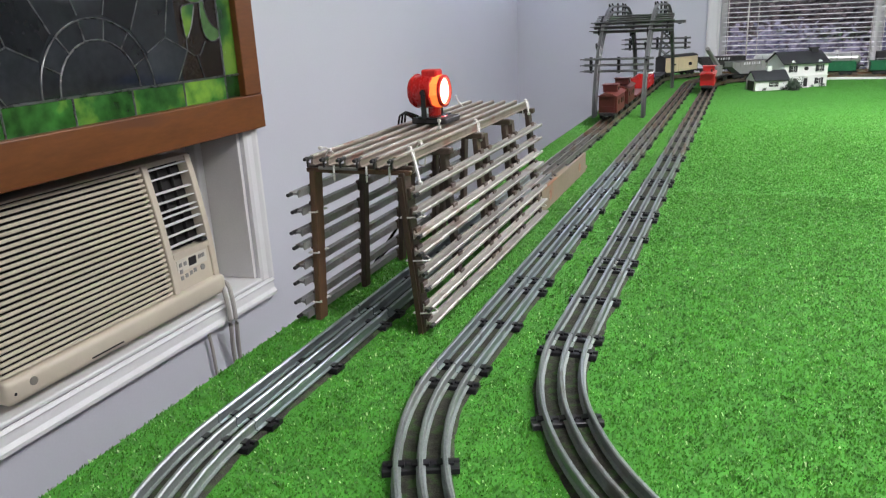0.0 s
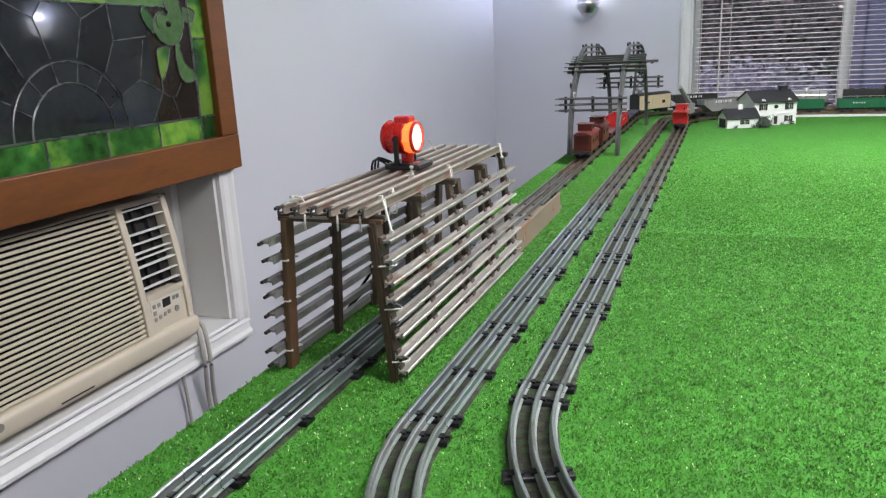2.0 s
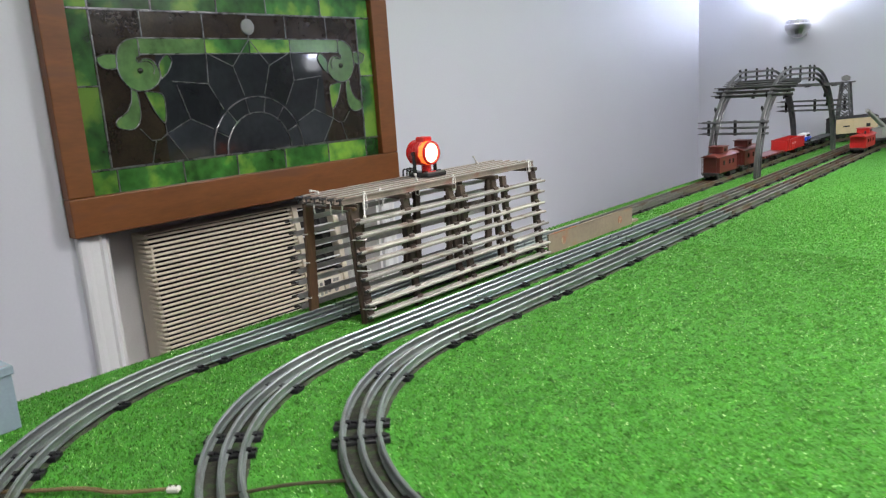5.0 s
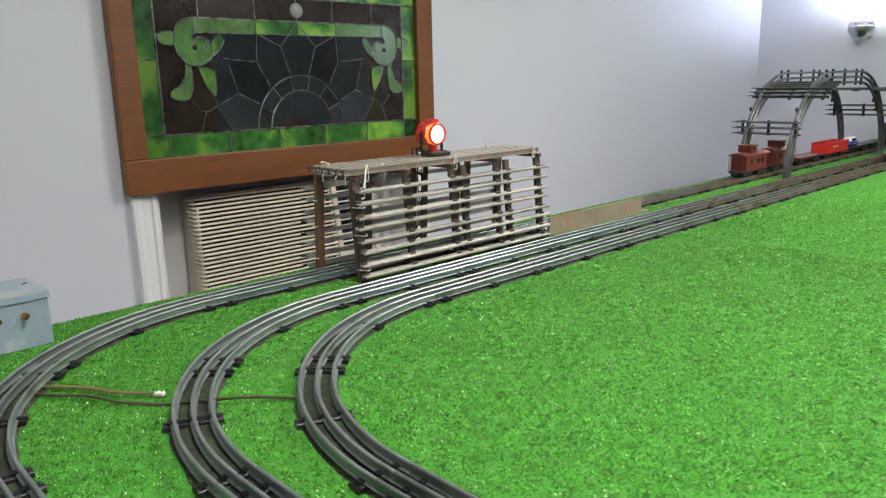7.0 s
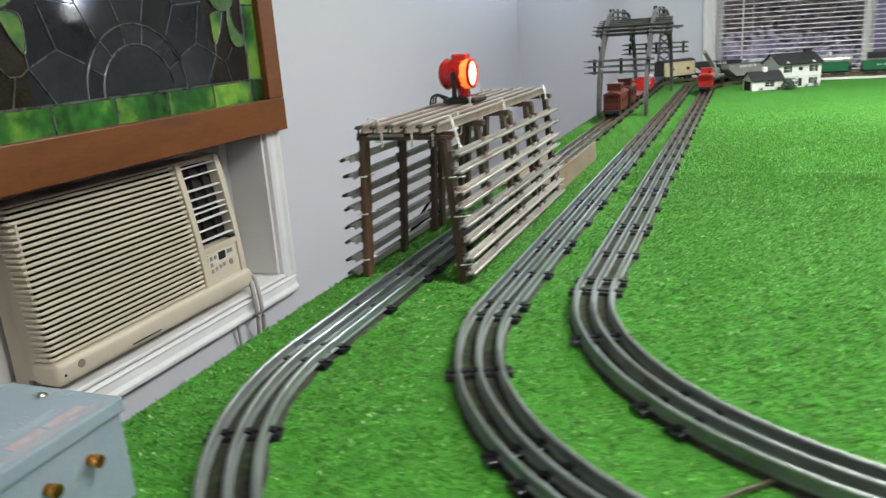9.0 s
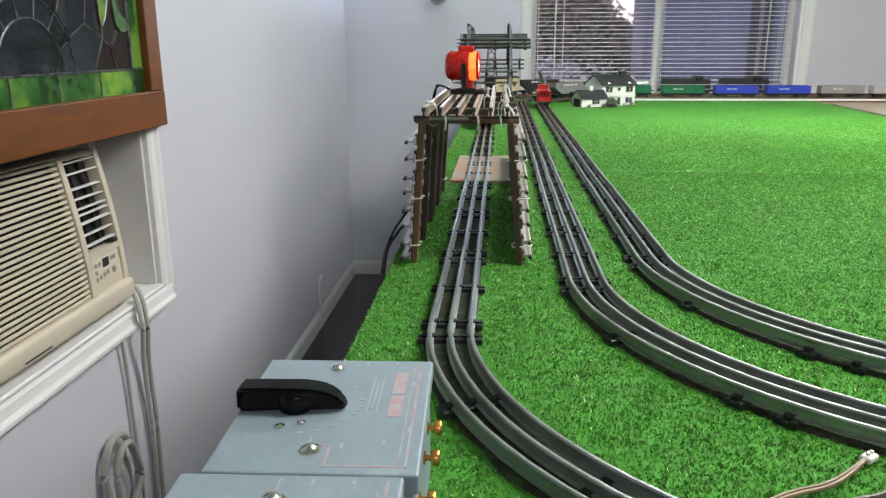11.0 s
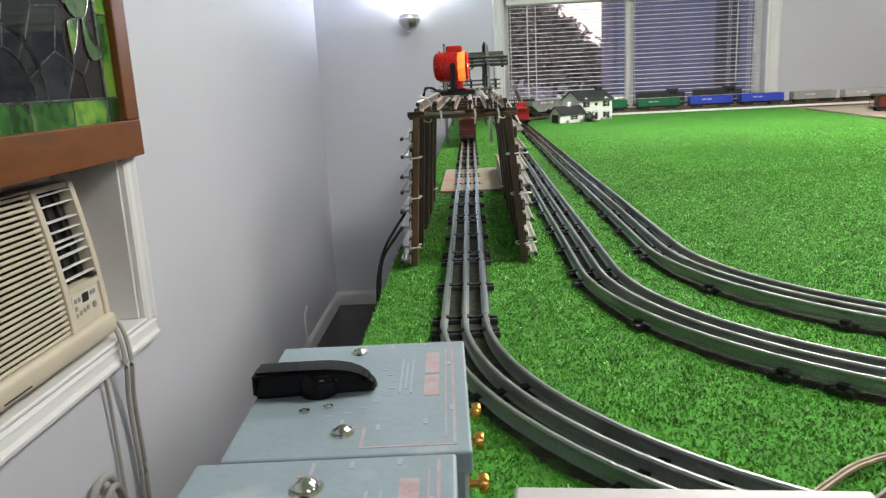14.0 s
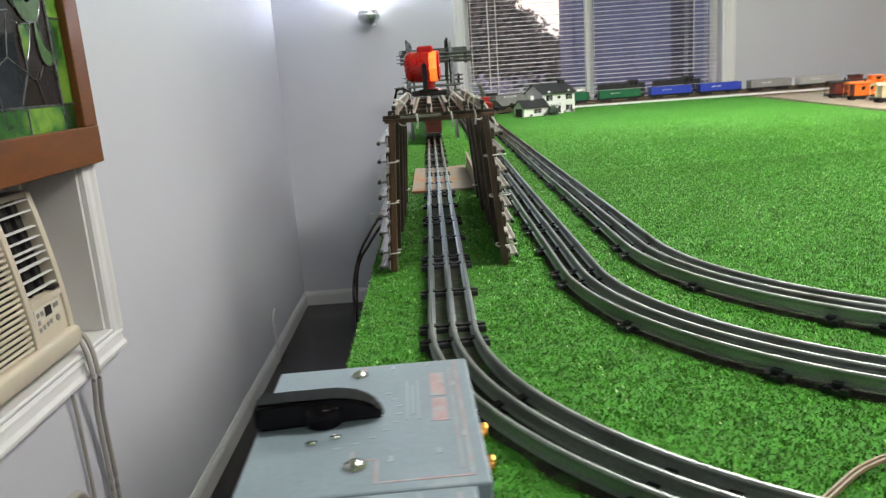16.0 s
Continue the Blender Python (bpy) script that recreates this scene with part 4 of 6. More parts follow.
tagged(part("lamp_wire", tube([(-0.346, 1.01, 0.060), (-0.356, 1.0, 0.050), (-0.376, 1.0, 0.024), (-0.397, 1.0, -0.005), (-0.412, 1.0, -0.030), (-0.424, 1.0, -0.064), (-0.430, 1.0, -0.108), (-0.432, 1.0, -0.20), (-0.425, 1.0, -0.62)], 0.0022, 6), BLK), "thin black lamp wire hanging over the table edge", "wire")
tagged(part("lamp_wire", tube([(-0.346, 0.995, 0.026), (-0.358, 0.99, 0.020), (-0.377, 0.985, 0.008), (-0.395, 0.98, -0.014), (-0.414, 0.97, -0.044), (-0.421, 0.965, -0.095), (-0.426, 0.96, -0.18), (-0.432, 0.95, -0.64)], 0.0022, 6), BLK), "thin black wire hanging beside the tunnel", "wire")
# girder bridge under the track past the tunnel
gb = thing("girder_bridge", "tan flat girder bridge with rusty patches under the track", "bridge")
part("deck", boxes((-0.338, 1.30, 0.0010, -0.222, 1.64, 0.0064), bevel=0.0004), TANB, gb)
part("girder", boxes((-0.2205, 1.245, 0.0010, -0.2175, 1.60, 0.040), bevel=0.0006), TANB, gb)
part("flange", boxes((-0.2215, 1.245, 0.0401, -0.2165, 1.60, 0.0415)), TANB, gb)
RUSTP = mat("rust_patch", (0.33, 0.15, 0.09), 0.7, vary=0.3, scale=120, second=(0.36, 0.29, 0.20), amount=0.45)
for y in (1.30, 1.54):
    part("medallion", rods(((-0.2174, y, 0.021), (-0.2170, y, 0.021), 0.009), seg=14), RUSTP, gb)

# ---- the arch gantry of curved track ----
AR, AY0, ATOPL = 0.309, 2.396, 0.27
arch = thing("track_gantry", "double arch gantry of old track stood over the rails", "gantry")


def arch_track(x, y0):
    """Curved track stood on edge: three concentric rails joined by ties on one side."""
    for g in (-GAUGE, 0, GAUGE):
        st = []
        for sgn, yc in ((-1, y0 + AR), (1, y0 + AR + ATOPL)):
            for k in range(11):
                a = radians(90) * (k / 10 if sgn < 0 else 1 - k / 10)
                out = Vector((0, sgn * math.cos(a), math.sin(a)))
                st.append((Vector((x, yc, 0.0008)) + out * (AR + g), out, Vector((1, 0, 0))))
        part("rail", sweep(st, RAIL), STEELG, arch, smooth=True)
    turn = Matrix(((0, 0, 1), (0, 1, 0), (-1, 0, 0))).to_4x4()
    for sgn, yc in ((-1, y0 + AR), (1, y0 + AR + ATOPL)):
        for a in (40, 50, 84):
            again(TIE0, Matrix.Translation((x - TIE_H, yc, 0.0008)) @ Matrix.Rotation(radians(-sgn * (90 - a)), 4, "X") @ Matrix.Translation((0, 0, AR)) @ turn @ Matrix.Diagonal((1, 0.62, 1, 1)), arch)
    for f in (0.08, 0.5, 0.92):
        again(TIE0, Matrix.Translation((x - TIE_H, y0 + AR + ATOPL * f, AR + 0.0008)) @ turn @ Matrix.Diagonal((1, 0.62, 1, 1)), arch)


arch_track(-0.362, AY0 + 0.03)
arch_track(-0.214, AY0 + 0.03)


def cross_track(x0, x1, y, z, tilt):
    """A straight length of track laid across the arches, turned by tilt degrees from flat."""
    side = Vector((0, math.cos(radians(tilt)), math.sin(radians(tilt))))
    up = Vector((0, -math.sin(radians(tilt)), math.cos(radians(tilt))))
    for g in (-GAUGE, 0, GAUGE):
        o = side * g
        part("rail", sweep([(Vector((x0, y, z)) + o, side, up), (Vector((x1, y, z)) + o, side, up)], RAIL), STEELG, arch, smooth=True)
        part("pin", rods((Vector((x0 - 0.012, y, z)) + o + up * 0.008, Vector((x0 + 0.002, y, z)) + o + up * 0.008, 0.0016), seg=6), STEELG, arch)
    for x in (x0 + 0.02, (x0 + x1) / 2, x1 - 0.02):
        rot = Matrix((tuple(side.cross(up)), tuple(side), tuple(up))).transposed().to_4x4() @ pose(0, 0, 0, 0, 0, 90)
        again(TIE0, Matrix.Translation(Vector((x, y, z)) - up * TIE_H * 0.8) @ rot @ Matrix.Diagonal((0.85, 0.6, 0.8, 1)), arch)


YB = AY0 + 2 * AR + ATOPL
cross_track(-0.396, -0.186, AY0 + 0.058, 0.156, 90)
cross_track(-0.385, -0.140, AY0 + 0.150, 0.262, 42)
cross_track(-0.378, -0.150, AY0 + 0.235, 0.284, 20)
cross_track(-0.395, -0.140, YB - 0.03, 0.180, 90)
cross_track(-0.380, -0.155, YB - 0.13, 0.258, 0)

# lattice floodlight tower behind the gantry
lt = thing("lattice_tower", "small dark grey lattice steel floodlight tower", "tower", m=pose(-0.290, 3.825, 0.0009) @ Matrix.Diagonal((1.2, 1.2, 0.92, 1)))
for sx in (-1, 1):
    for sy in (-1, 1):
        part("leg", rods(((sx * 0.030, sy * 0.030, 0), (sx * 0.014, sy * 0.014, 0.27), 0.0034), seg=6), STEELG, lt)
for k in range(6):
    z0, z1 = 0.045 * k, 0.045 * (k + 1)
    r0, r1 = 0.030 - 0.016 * z0 / 0.27, 0.030 - 0.016 * z1 / 0.27
    for s in (-1, 1):
        part("brace", rods(((-r0, s * r0, z0), (r1, s * r1, z1), 0.0022), ((r0, s * r0, z0), (-r1, s * r1, z1), 0.0022), seg=5), STEELG, lt)
        part("brace", rods(((s * r0, -r0, z0), (s * r1, r1, z1), 0.0022), ((s * r0, r0, z0), (s * r1, -r1, z1), 0.0022), seg=5), STEELG, lt)
part("platform", boxes((-0.028, -0.028, 0.270, 0.028, 0.028, 0.276), bevel=0.001), STEELG, lt)
part("lamp_head", lathe([(0, 0), (0.014, 0.004), (0.016, 0.02), (0.008, 0.028), (0, 0.030)], 14, pose(0, 0, 0.277)), GREYC, lt)

# ---- rolling stock ----
RAILTOP = TRACK_Z + TIE_H + 0.0102
WHEEL0 = part("wheel", lathe([(0, -0.004), (0.0085, -0.004), (0.0100, -0.0036), (0.0100, -0.0022), (0.0082, -0.0018), (0.0080, 0.0034), (0.0050, 0.0038), (0.003, 0.0046), (0, 0.0046)], 12, pose(0, 0, 0, 90, 0, 90)), WHEELM)
TRUCK0 = part("truck", boxes((-0.0215, -0.026, 0.005, -0.0185, 0.026, 0.0145), (0.0185, -0.026, 0.005, 0.0215, 0.026, 0.0145), (-0.0185, -0.006, 0.008, 0.0185, 0.006, 0.0150), bevel=0.001), BLKM)


def rolling(name, label, length, m, group):
    """A car's thing along y with trucks, wheels, couplers and an underframe."""
    c = thing(name, label, "train car", group, m)
    part("underframe", boxes((-0.020, -length / 2, 0.0152, 0.020, length / 2, 0.0195), (-0.004, -length / 2 - 0.008, 0.011, 0.004, length / 2 + 0.008, 0.0151), bevel=0.0007), BLKM, c)
    for s in (-1, 1):
        t = again(TRUCK0, pose(0, s * (length / 2 - 0.042), 0), c)
        for y in (-0.017, 0.017):
            again(WHEEL0, pose(-0.0165, y, 0.0085, 0, 0, 180), t)
            again(WHEEL0, pose(0.0165, y, 0.0085), t)
    return c


def ribs(c, x, y0, y1, n, z0, z1, material):
    for k in range(n):
        y = y0 + (y1 - y0) * k / (n - 1)
        for s in (-1, 1):
            part("rib", boxes((s * x - 0.0012, y - 0.0015, z0, s * x + 0.0012, y + 0.0015, z1)), material, c)


def lettering(c, x, y0, y1, z, n, h):
    for s in (-1, 1):
        for k in range(n):
            y = y0 + (y1 - y0) * k / n
            part("lettering", boxes((s * x - 0.0003, y, z, s * x + 0.0003, y + (y1 - y0) / n * 0.6, z + h)), LETTER, c)


def gondola(m, material, colour, group, length=0.225):
    c = rolling("gondola_car", colour + " model gondola car with ribbed sides", length, m, group)
    w, z0, z1 = 0.026, 0.0197, 0.058
    part("floor", boxes((-w, -length / 2 + 0.004, z0, w, length / 2 - 0.004, z0 + 0.003)), material, c)
    for s in (-1, 1):
        part("side", boxes((s * w - 0.0012, -length / 2 + 0.004, z0, s * w + 0.0012, length / 2 - 0.004, z1), bevel=0.0004), material, c)
        part("end", boxes((-w + 0.0013, s * (length / 2 - 0.005) - 0.001, z0 + 0.003, w - 0.0013, s * (length / 2 - 0.005) + 0.001, z1)), material, c)
        part("top_rail", boxes((s * w - 0.0022, -length / 2 + 0.003, z1, s * w + 0.0022, length / 2 - 0.003, z1 + 0.002)), material, c)
    ribs(c, w + 0.0018, -length / 2 + 0.01, length / 2 - 0.01, 9, z0 + 0.001, z1, material)
    lettering(c, w + 0.0018, -0.050, 0.005, 0.040, 5, 0.006)
    return c


def hopper(m, material, colour, group, length=0.215):
    c = rolling("hopper_car", colour + " model hopper car with sloping ends", length, m, group)
    w, z1 = 0.0265, 0.068
    bm = bmesh.new()
    h = length / 2 - 0.004
    prof = [(-h, 0.050), (-h + 0.040, 0.0205), (-0.020, 0.0205), (0.0, 0.032), (0.020, 0.0205), (h - 0.040, 0.0205), (h, 0.050), (h, z1), (-h, z1)]
    body = poly(prof, 2 * w)
    bmesh.ops.transform(body, matrix=Matrix.Translation((-w, 0, 0)), verts=body.verts[:])
    part("body", body, material, c)
    part("top_rail", boxes((-w - 0.002, -h - 0.001, z1 + 0.0001, w + 0.002, h + 0.001, z1 + 0.0025), bevel=0.0005), material, c)
    part("load", boxes((-w + 0.003, -h + 0.004, z1 + 0.0026, w - 0.003, h - 0.004, z1 + 0.0032)), BLKM, c)
    ribs(c, w + 0.0012, -h + 0.012, h - 0.012, 8, 0.048, z1, material)
    lettering(c, w + 0.0016, -0.05, 0.035, 0.056, 7, 0.010)
    return c


def caboose(m, material, colour, group, length=0.185, roof=None):
    c = rolling("caboose", colour + " model caboose with a cupola and end platforms", length, m @ Matrix.Diagonal((1, 1, 0.9, 1)), group)
    w, h = 0.0255, length / 2 - 0.022
    part("body", boxes((-w, -h, 0.0197, w, h, 0.074), bevel=0.0008), material, c)
    prof = [(-w - 0.003, 0.0741), (w + 0.003, 0.0741), (w * 0.6, 0.0815), (0, 0.0835), (-w * 0.6, 0.0815)]
    part("roof", sweep([(Vector((0, -length / 2 + 0.004, 0)), Vector((1, 0, 0)), UP), (Vector((0, length / 2 - 0.004, 0)), Vector((1, 0, 0)), UP)], prof), roof or material, c)
    part("cupola", boxes((-0.021, -0.005, 0.0836, 0.021, 0.036, 0.104), bevel=0.0008), material, c)
    part("cupola_roof", boxes((-0.024, -0.009, 0.1041, 0.024, 0.040, 0.1068), bevel=0.0008), roof or material, c)
    for s in (-1, 1):
        for y in (-0.045, -0.015, 0.030):
            part("window", boxes((s * w - 0.0008, y, 0.045, s * w + 0.0008, y + 0.012, 0.060)), BLK, c)
        part("window", boxes((s * 0.021 - 0.0008, 0.008, 0.089, s * 0.021 + 0.0008, 0.024, 0.099)), BLK, c)
        part("platform", boxes((-0.024, s * h, 0.0197, 0.024, s * (length / 2 - 0.001), 0.0225)), BLKM, c)
        part("railing", rods(((-0.022, s * (length / 2 - 0.004), 0.0226), (-0.022, s * (length / 2 - 0.004), 0.074), 0.0011), ((0.022, s * (length / 2 - 0.004), 0.0226), (0.022, s * (length / 2 - 0.004), 0.074), 0.0011), ((-0.022, s * (length / 2 - 0.004), 0.044), (0.022, s * (length / 2 - 0.004), 0.044), 0.0011), seg=5), material, c)
    part("smokestack", rods(((0.012, -0.028, 0.080), (0.012, -0.028, 0.096), 0.003), seg=8), BLKM, c)
    return c


def flatcar(m, material, colour, group, length=0.215):
    c = rolling("flat_car", colour + " model flat car", length, m, group)
    part("deck", boxes((-0.0265, -length / 2, 0.0197, 0.0265, length / 2, 0.0265), bevel=0.0008), material, c)
    for s in (-1, 1):
        for k in range(7):
            y = -length / 2 + 0.02 + (length - 0.04) * k / 6
            part("stake_pocket", boxes((s * 0.0268 - 0.0012, y - 0.002, 0.0200, s * 0.0268 + 0.0012, y + 0.002, 0.0262)), material, c)
    return c


def boxcar(m, group, length=0.235):
    c = rolling("box_car", "cream sided model box car with a black roof and ends", length, m, group)
    w, h = 0.027, length / 2 - 0.003
    part("body", boxes((-w, -h, 0.0197, w, h, 0.083), bevel=0.0008), CREAMC, c)
    prof = [(-w - 0.002, 0.0831), (w + 0.002, 0.0831), (w * 0.6, 0.0905), (0, 0.0925), (-w * 0.6, 0.0905)]
    part("roof", sweep([(Vector((0, -h - 0.002, 0)), Vector((1, 0, 0)), UP), (Vector((0, h + 0.002, 0)), Vector((1, 0, 0)), UP)], prof), BLKM, c)
    for s in (-1, 1):
        part("end", boxes((-w, s * h - 0.0014, 0.0198, w, s * h + 0.0014, 0.083)), BLKM, c)
        part("door", boxes((s * w - 0.0014, -0.022, 0.022, s * w + 0.0014, 0.022, 0.080), bevel=0.0004), CREAMC, c)
        part("door_rail", boxes((s * w - 0.002, -0.05, 0.0805, s * w + 0.002, 0.05, 0.0822)), CREAMC, c)
        part("lettering", boxes((s * w - 0.0006, -0.075, 0.048, s * w + 0.0006, -0.040, 0.054)), BLKM, c)
        part("lettering", boxes((s * w - 0.0006, 0.050, 0.042, s * w + 0.0006, 0.072, 0.056)), BLKM, c)
    part("walkway", boxes((-0.006, -h, 0.0926, 0.006, h, 0.0938)), BLKM, c)
    return c


def tankcar(m, group, length=0.215):
    c = rolling("tank_car", "silver model tank car with a dome", length, m, group)
    h = length / 2 - 0.012
    part("tank", lathe([(0, -h), (0.014, -h + 0.002), (0.0225, -h + 0.009), (0.0245, -h + 0.016), (0.0245, h - 0.016), (0.0225, h - 0.009), (0.014, h - 0.002), (0, h)], 24, Matrix.Translation((0, 0, 0.046)) @ pose(0, 0, 0, 90, 0, 0)), SILVERC, c, smooth=True)
    part("dome", lathe([(0.012, 0.066), (0.012, 0.080), (0.009, 0.084), (0, 0.085)], 18), SILVERC, c, smooth=True)
    for y in (-0.055, 0, 0.055):
        part("band", lathe([(0.0243, -0.0012), (0.0252, -0.0012), (0.0252, 0.0012), (0.0243, 0.0012)], 24, Matrix.Translation((0, y, 0.046)) @ pose(0, 0, 0, 90, 0, 0)), GREYC, c)
    for s in (-1, 1):
        part("handrail", rods(((s * 0.0275, -h + 0.012, 0.050), (s * 0.0275, h - 0.012, 0.050), 0.0009), seg=5), BLKM, c)
        part("saddle", boxes((-0.018, s * 0.070 - 0.006, 0.0197, 0.018, s * 0.070 + 0.006, 0.030)), BLKM, c)
    return c


def locomotive(m, group, length=0.27):
    c = rolling("diesel_locomotive", "black model road-switcher locomotive with a long hood", length, m, group)
    c["category"] = "locomotive"
    part("walkway", boxes((-0.029, -length / 2, 0.0197, 0.029, length / 2, 0.0245), bevel=0.0008), BLKM, c)
    part("hood", boxes((-0.016, -length / 2 + 0.012, 0.0246, 0.016, 0.035, 0.076), (-0.016, 0.085, 0.0246, 0.016, length / 2 - 0.012, 0.072), bevel=0.003, seg=2), BLKM, c)
    part("cab", boxes((-0.026, 0.0355, 0.0246, 0.026, 0.0845, 0.088), bevel=0.002, seg=2), BLKM, c)
    for s in (-1, 1):
        for y in (0.043, 0.064):
            part("window", boxes((s * 0.026 - 0.0006, y, 0.062, s * 0.026 + 0.0006, y + 0.014, 0.078)), BLK, c)
        part("handrail", rods(((s * 0.028, -length / 2 + 0.004, 0.046), (s * 0.028, length / 2 - 0.004, 0.046), 0.0009), *[((s * 0.028, y, 0.0246), (s * 0.028, y, 0.046), 0.0009) for y in (-0.12, -0.07, -0.02, 0.03, 0.09, 0.125)], seg=5), LETTER, c)
        part("stripe", boxes((s * 0.0290 - 0.0004, -length / 2 + 0.004, 0.0215, s * 0.0290 + 0.0004, length / 2 - 0.004, 0.0232)), LETTER, c)
    for fy in (-0.09, -0.05):
        part("fan", rods(((0, fy, 0.0761), (0, fy, 0.079), 0.010), seg=14), BLKM, c)
    part("headlight", rods(((0, length / 2 - 0.0125, 0.066), (0, length / 2 - 0.010, 0.066), 0.004), seg=12), SHADE, c, "lit headlight")
    return c


def along(loop, s):
    """The pose on a loop at s metres from where its west straight begins, heading north, then east."""
    xt, yc, yf = T[loop]
    ye, cx = yf - RAD, xt + RAD
    if s < ye - yc:
        return pose(xt, yc + s, RAILTOP)
    s -= ye - yc
    if s < RAD * math.pi / 2:
        a = s / RAD
        return pose(cx - RAD * math.cos(a), ye + RAD * math.sin(a), RAILTOP, 0, 0, -math.degrees(a))
    return pose(cx + s - RAD * math.pi / 2, yf, RAILTOP, 0, 0, -90)


# the goods train on the outer loop, its tail past the tunnel
TR = "goods train on the outer loop"
s = 2.22 - T[0][1]
for kind, gap in (("cb", 0.205), ("cb", 0.215), ("fb", 0.235), ("gr", 0.24), ("fv", 0.235), ("fk", 0.235), ("bx", 0.245), ("hk", 0.235), ("tk", 0.235), ("tk", 0.26), ("lo", 0.29), ("lo", 0.29)):
    m = along(0, s + gap / 2)
    if kind == "cb":
        caboose(m @ pose(0, 0, 0, 0, 0, 180), BROWNC, "oxide brown", TR)
    elif kind == "fb":
        flatcar(m, BROWNC, "oxide brown", TR)
    elif kind == "gr":
        gondola(m, REDC, "bright red", TR)
    elif kind in ("fv", "fk"):
        flatcar(m, BLKM, "black", TR)
        if kind == "fv":
            v = thing("toy_van", "blue and white toy van riding on the flat car", "toy van", m=m @ pose(0, -0.03, 0.0267))
            part("body", boxes((-0.017, -0.036, 0.005, 0.017, 0.036, 0.019), bevel=0.003, seg=2), mat("toy_blue", (0.02, 0.07, 0.55), 0.3, vary=0.08, bump=0.02), v, smooth=True)
            part("roof", boxes((-0.0155, -0.033, 0.0185, 0.0155, 0.024, 0.033), bevel=0.004, seg=2), HOUSEW, v, smooth=True)
            for sx in (-1, 1):
                part("window", boxes((sx * 0.0153 - 0.0006, -0.026, 0.022, sx * 0.0153 + 0.0006, 0.016, 0.029)), BLK, v)
                for y in (-0.022, 0.022):
                    part("wheel", rods(((sx * 0.0125, y, 0.0058), (sx * 0.0178, y, 0.0058), 0.0058), seg=14), BLKM, v)
    elif kind == "bx":
        boxcar(m, TR)
    elif kind == "hk":
        hopper(m, BLKM, "black", TR)
    elif kind == "tk":
        tankcar(m, TR)
    else:
        locomotive(m, TR)
    s += gap

# the parked train on the inner loop
TP = "parked train on the inner loop"
s = 3.108 - T[2][1]
caboose(along(2, s) @ Matrix.Diagonal((1, 1, 0.86, 1)), REDC, "bright red", TP, roof=REDC)
s += 0.235
flatcar(along(2, s), BLKM, "black", TP)
jb = thing("toy_crane", "dark grey toy crane with a raised jib on a flat car", "crane", m=along(2, s) @ pose(0, 0, 0.0267))
part("cab", boxes((-0.020, -0.035, 0.0003, 0.020, 0.030, 0.040), bevel=0.002), GREYC, jb)
part("jib", rods(((0, 0.03, 0.036), (0, -0.112, 0.112), 0.010, 0.008), seg=6), GREYC, jb)
hopper(along(2, s + 0.236), GREYC, "grey", TP)
for x, f, mm, col in ((0.385, gondola, GREENC, "dark green"), (0.636, gondola, GREENC, "dark green"), (0.888, gondola, BLUEC, "bright blue"), (1.130, gondola, BLUEC, "bright blue"), (1.376, gondola, GREYC, "grey"), (1.618, gondola, mat("pale_grey_car", (0.38, 0.38, 0.37), 0.5, vary=0.12, scale=30, bump=0.08), "pale grey")):
    f(pose(x, T[2][2], RAILTOP - 0.0012, 0, 0, -90) @ Matrix.Diagonal((1, 0.92, 0.90, 1)), mm, col, TP)

# plywood yard with parked cabooses
bm = boxes((0, -2.13, 0.0008, 1.35, 0, 0.0085), bevel=0.001)
bmesh.ops.transform(bm, matrix=pose(1.215, 3.32, 0, 0, 0, -4.4), verts=bm.verts[:])
tagged(part("yard_board", bm, PLYB), "bare tan plywood board beside the grass", "board")
YM = pose(1.232, 2.515, 0.0087, 0, 0, -94.4) @ Matrix.Diagonal((1, 1, 0.90, 1))      # where the first row of cars begins; the rows run east
YZ = 0.0
YG = "cabooses parked in the yard"
caboose(YM @ pose(0, 0.100, YZ), CREAMC, "cream", YG, roof=CREAMC)
caboose(YM @ pose(0, 0.305, YZ), YELLOWC, "yellow", YG, roof=BLKM)
co = caboose(YM @ pose(-0.20, 0.100, YZ), ORANGEC, "orange and brown", YG, roof=ORANGEC)
for y in (-1, 1):
    part("end", boxes((-0.0262, y * 0.0715 - 0.0015, 0.0198, 0.0262, y * 0.0715 + 0.0015, 0.0738)), BROWNC, co, "dark brown end panel")
caboose(YM @ pose(-0.20, 0.305, YZ), BROWNC, "dark brown", YG, roof=BROWNC)
caboose(YM @ pose(-0.37, 0.105, YZ), BROWNC, "oxide brown", YG, roof=BLKM)
caboose(YM @ pose(-0.37, 0.315, YZ), ORANGEC, "orange", YG, roof=ORANGEC)

# ---- the toy house ----
hs = thing("toy_house", "white two-storey toy colonial house with a black roof and garage", "toy house", m=pose(0.203, 3.246, 0.0009, 0, 0, 22) @ Matrix.Diagonal((0.97, 1, 0.825, 1)))


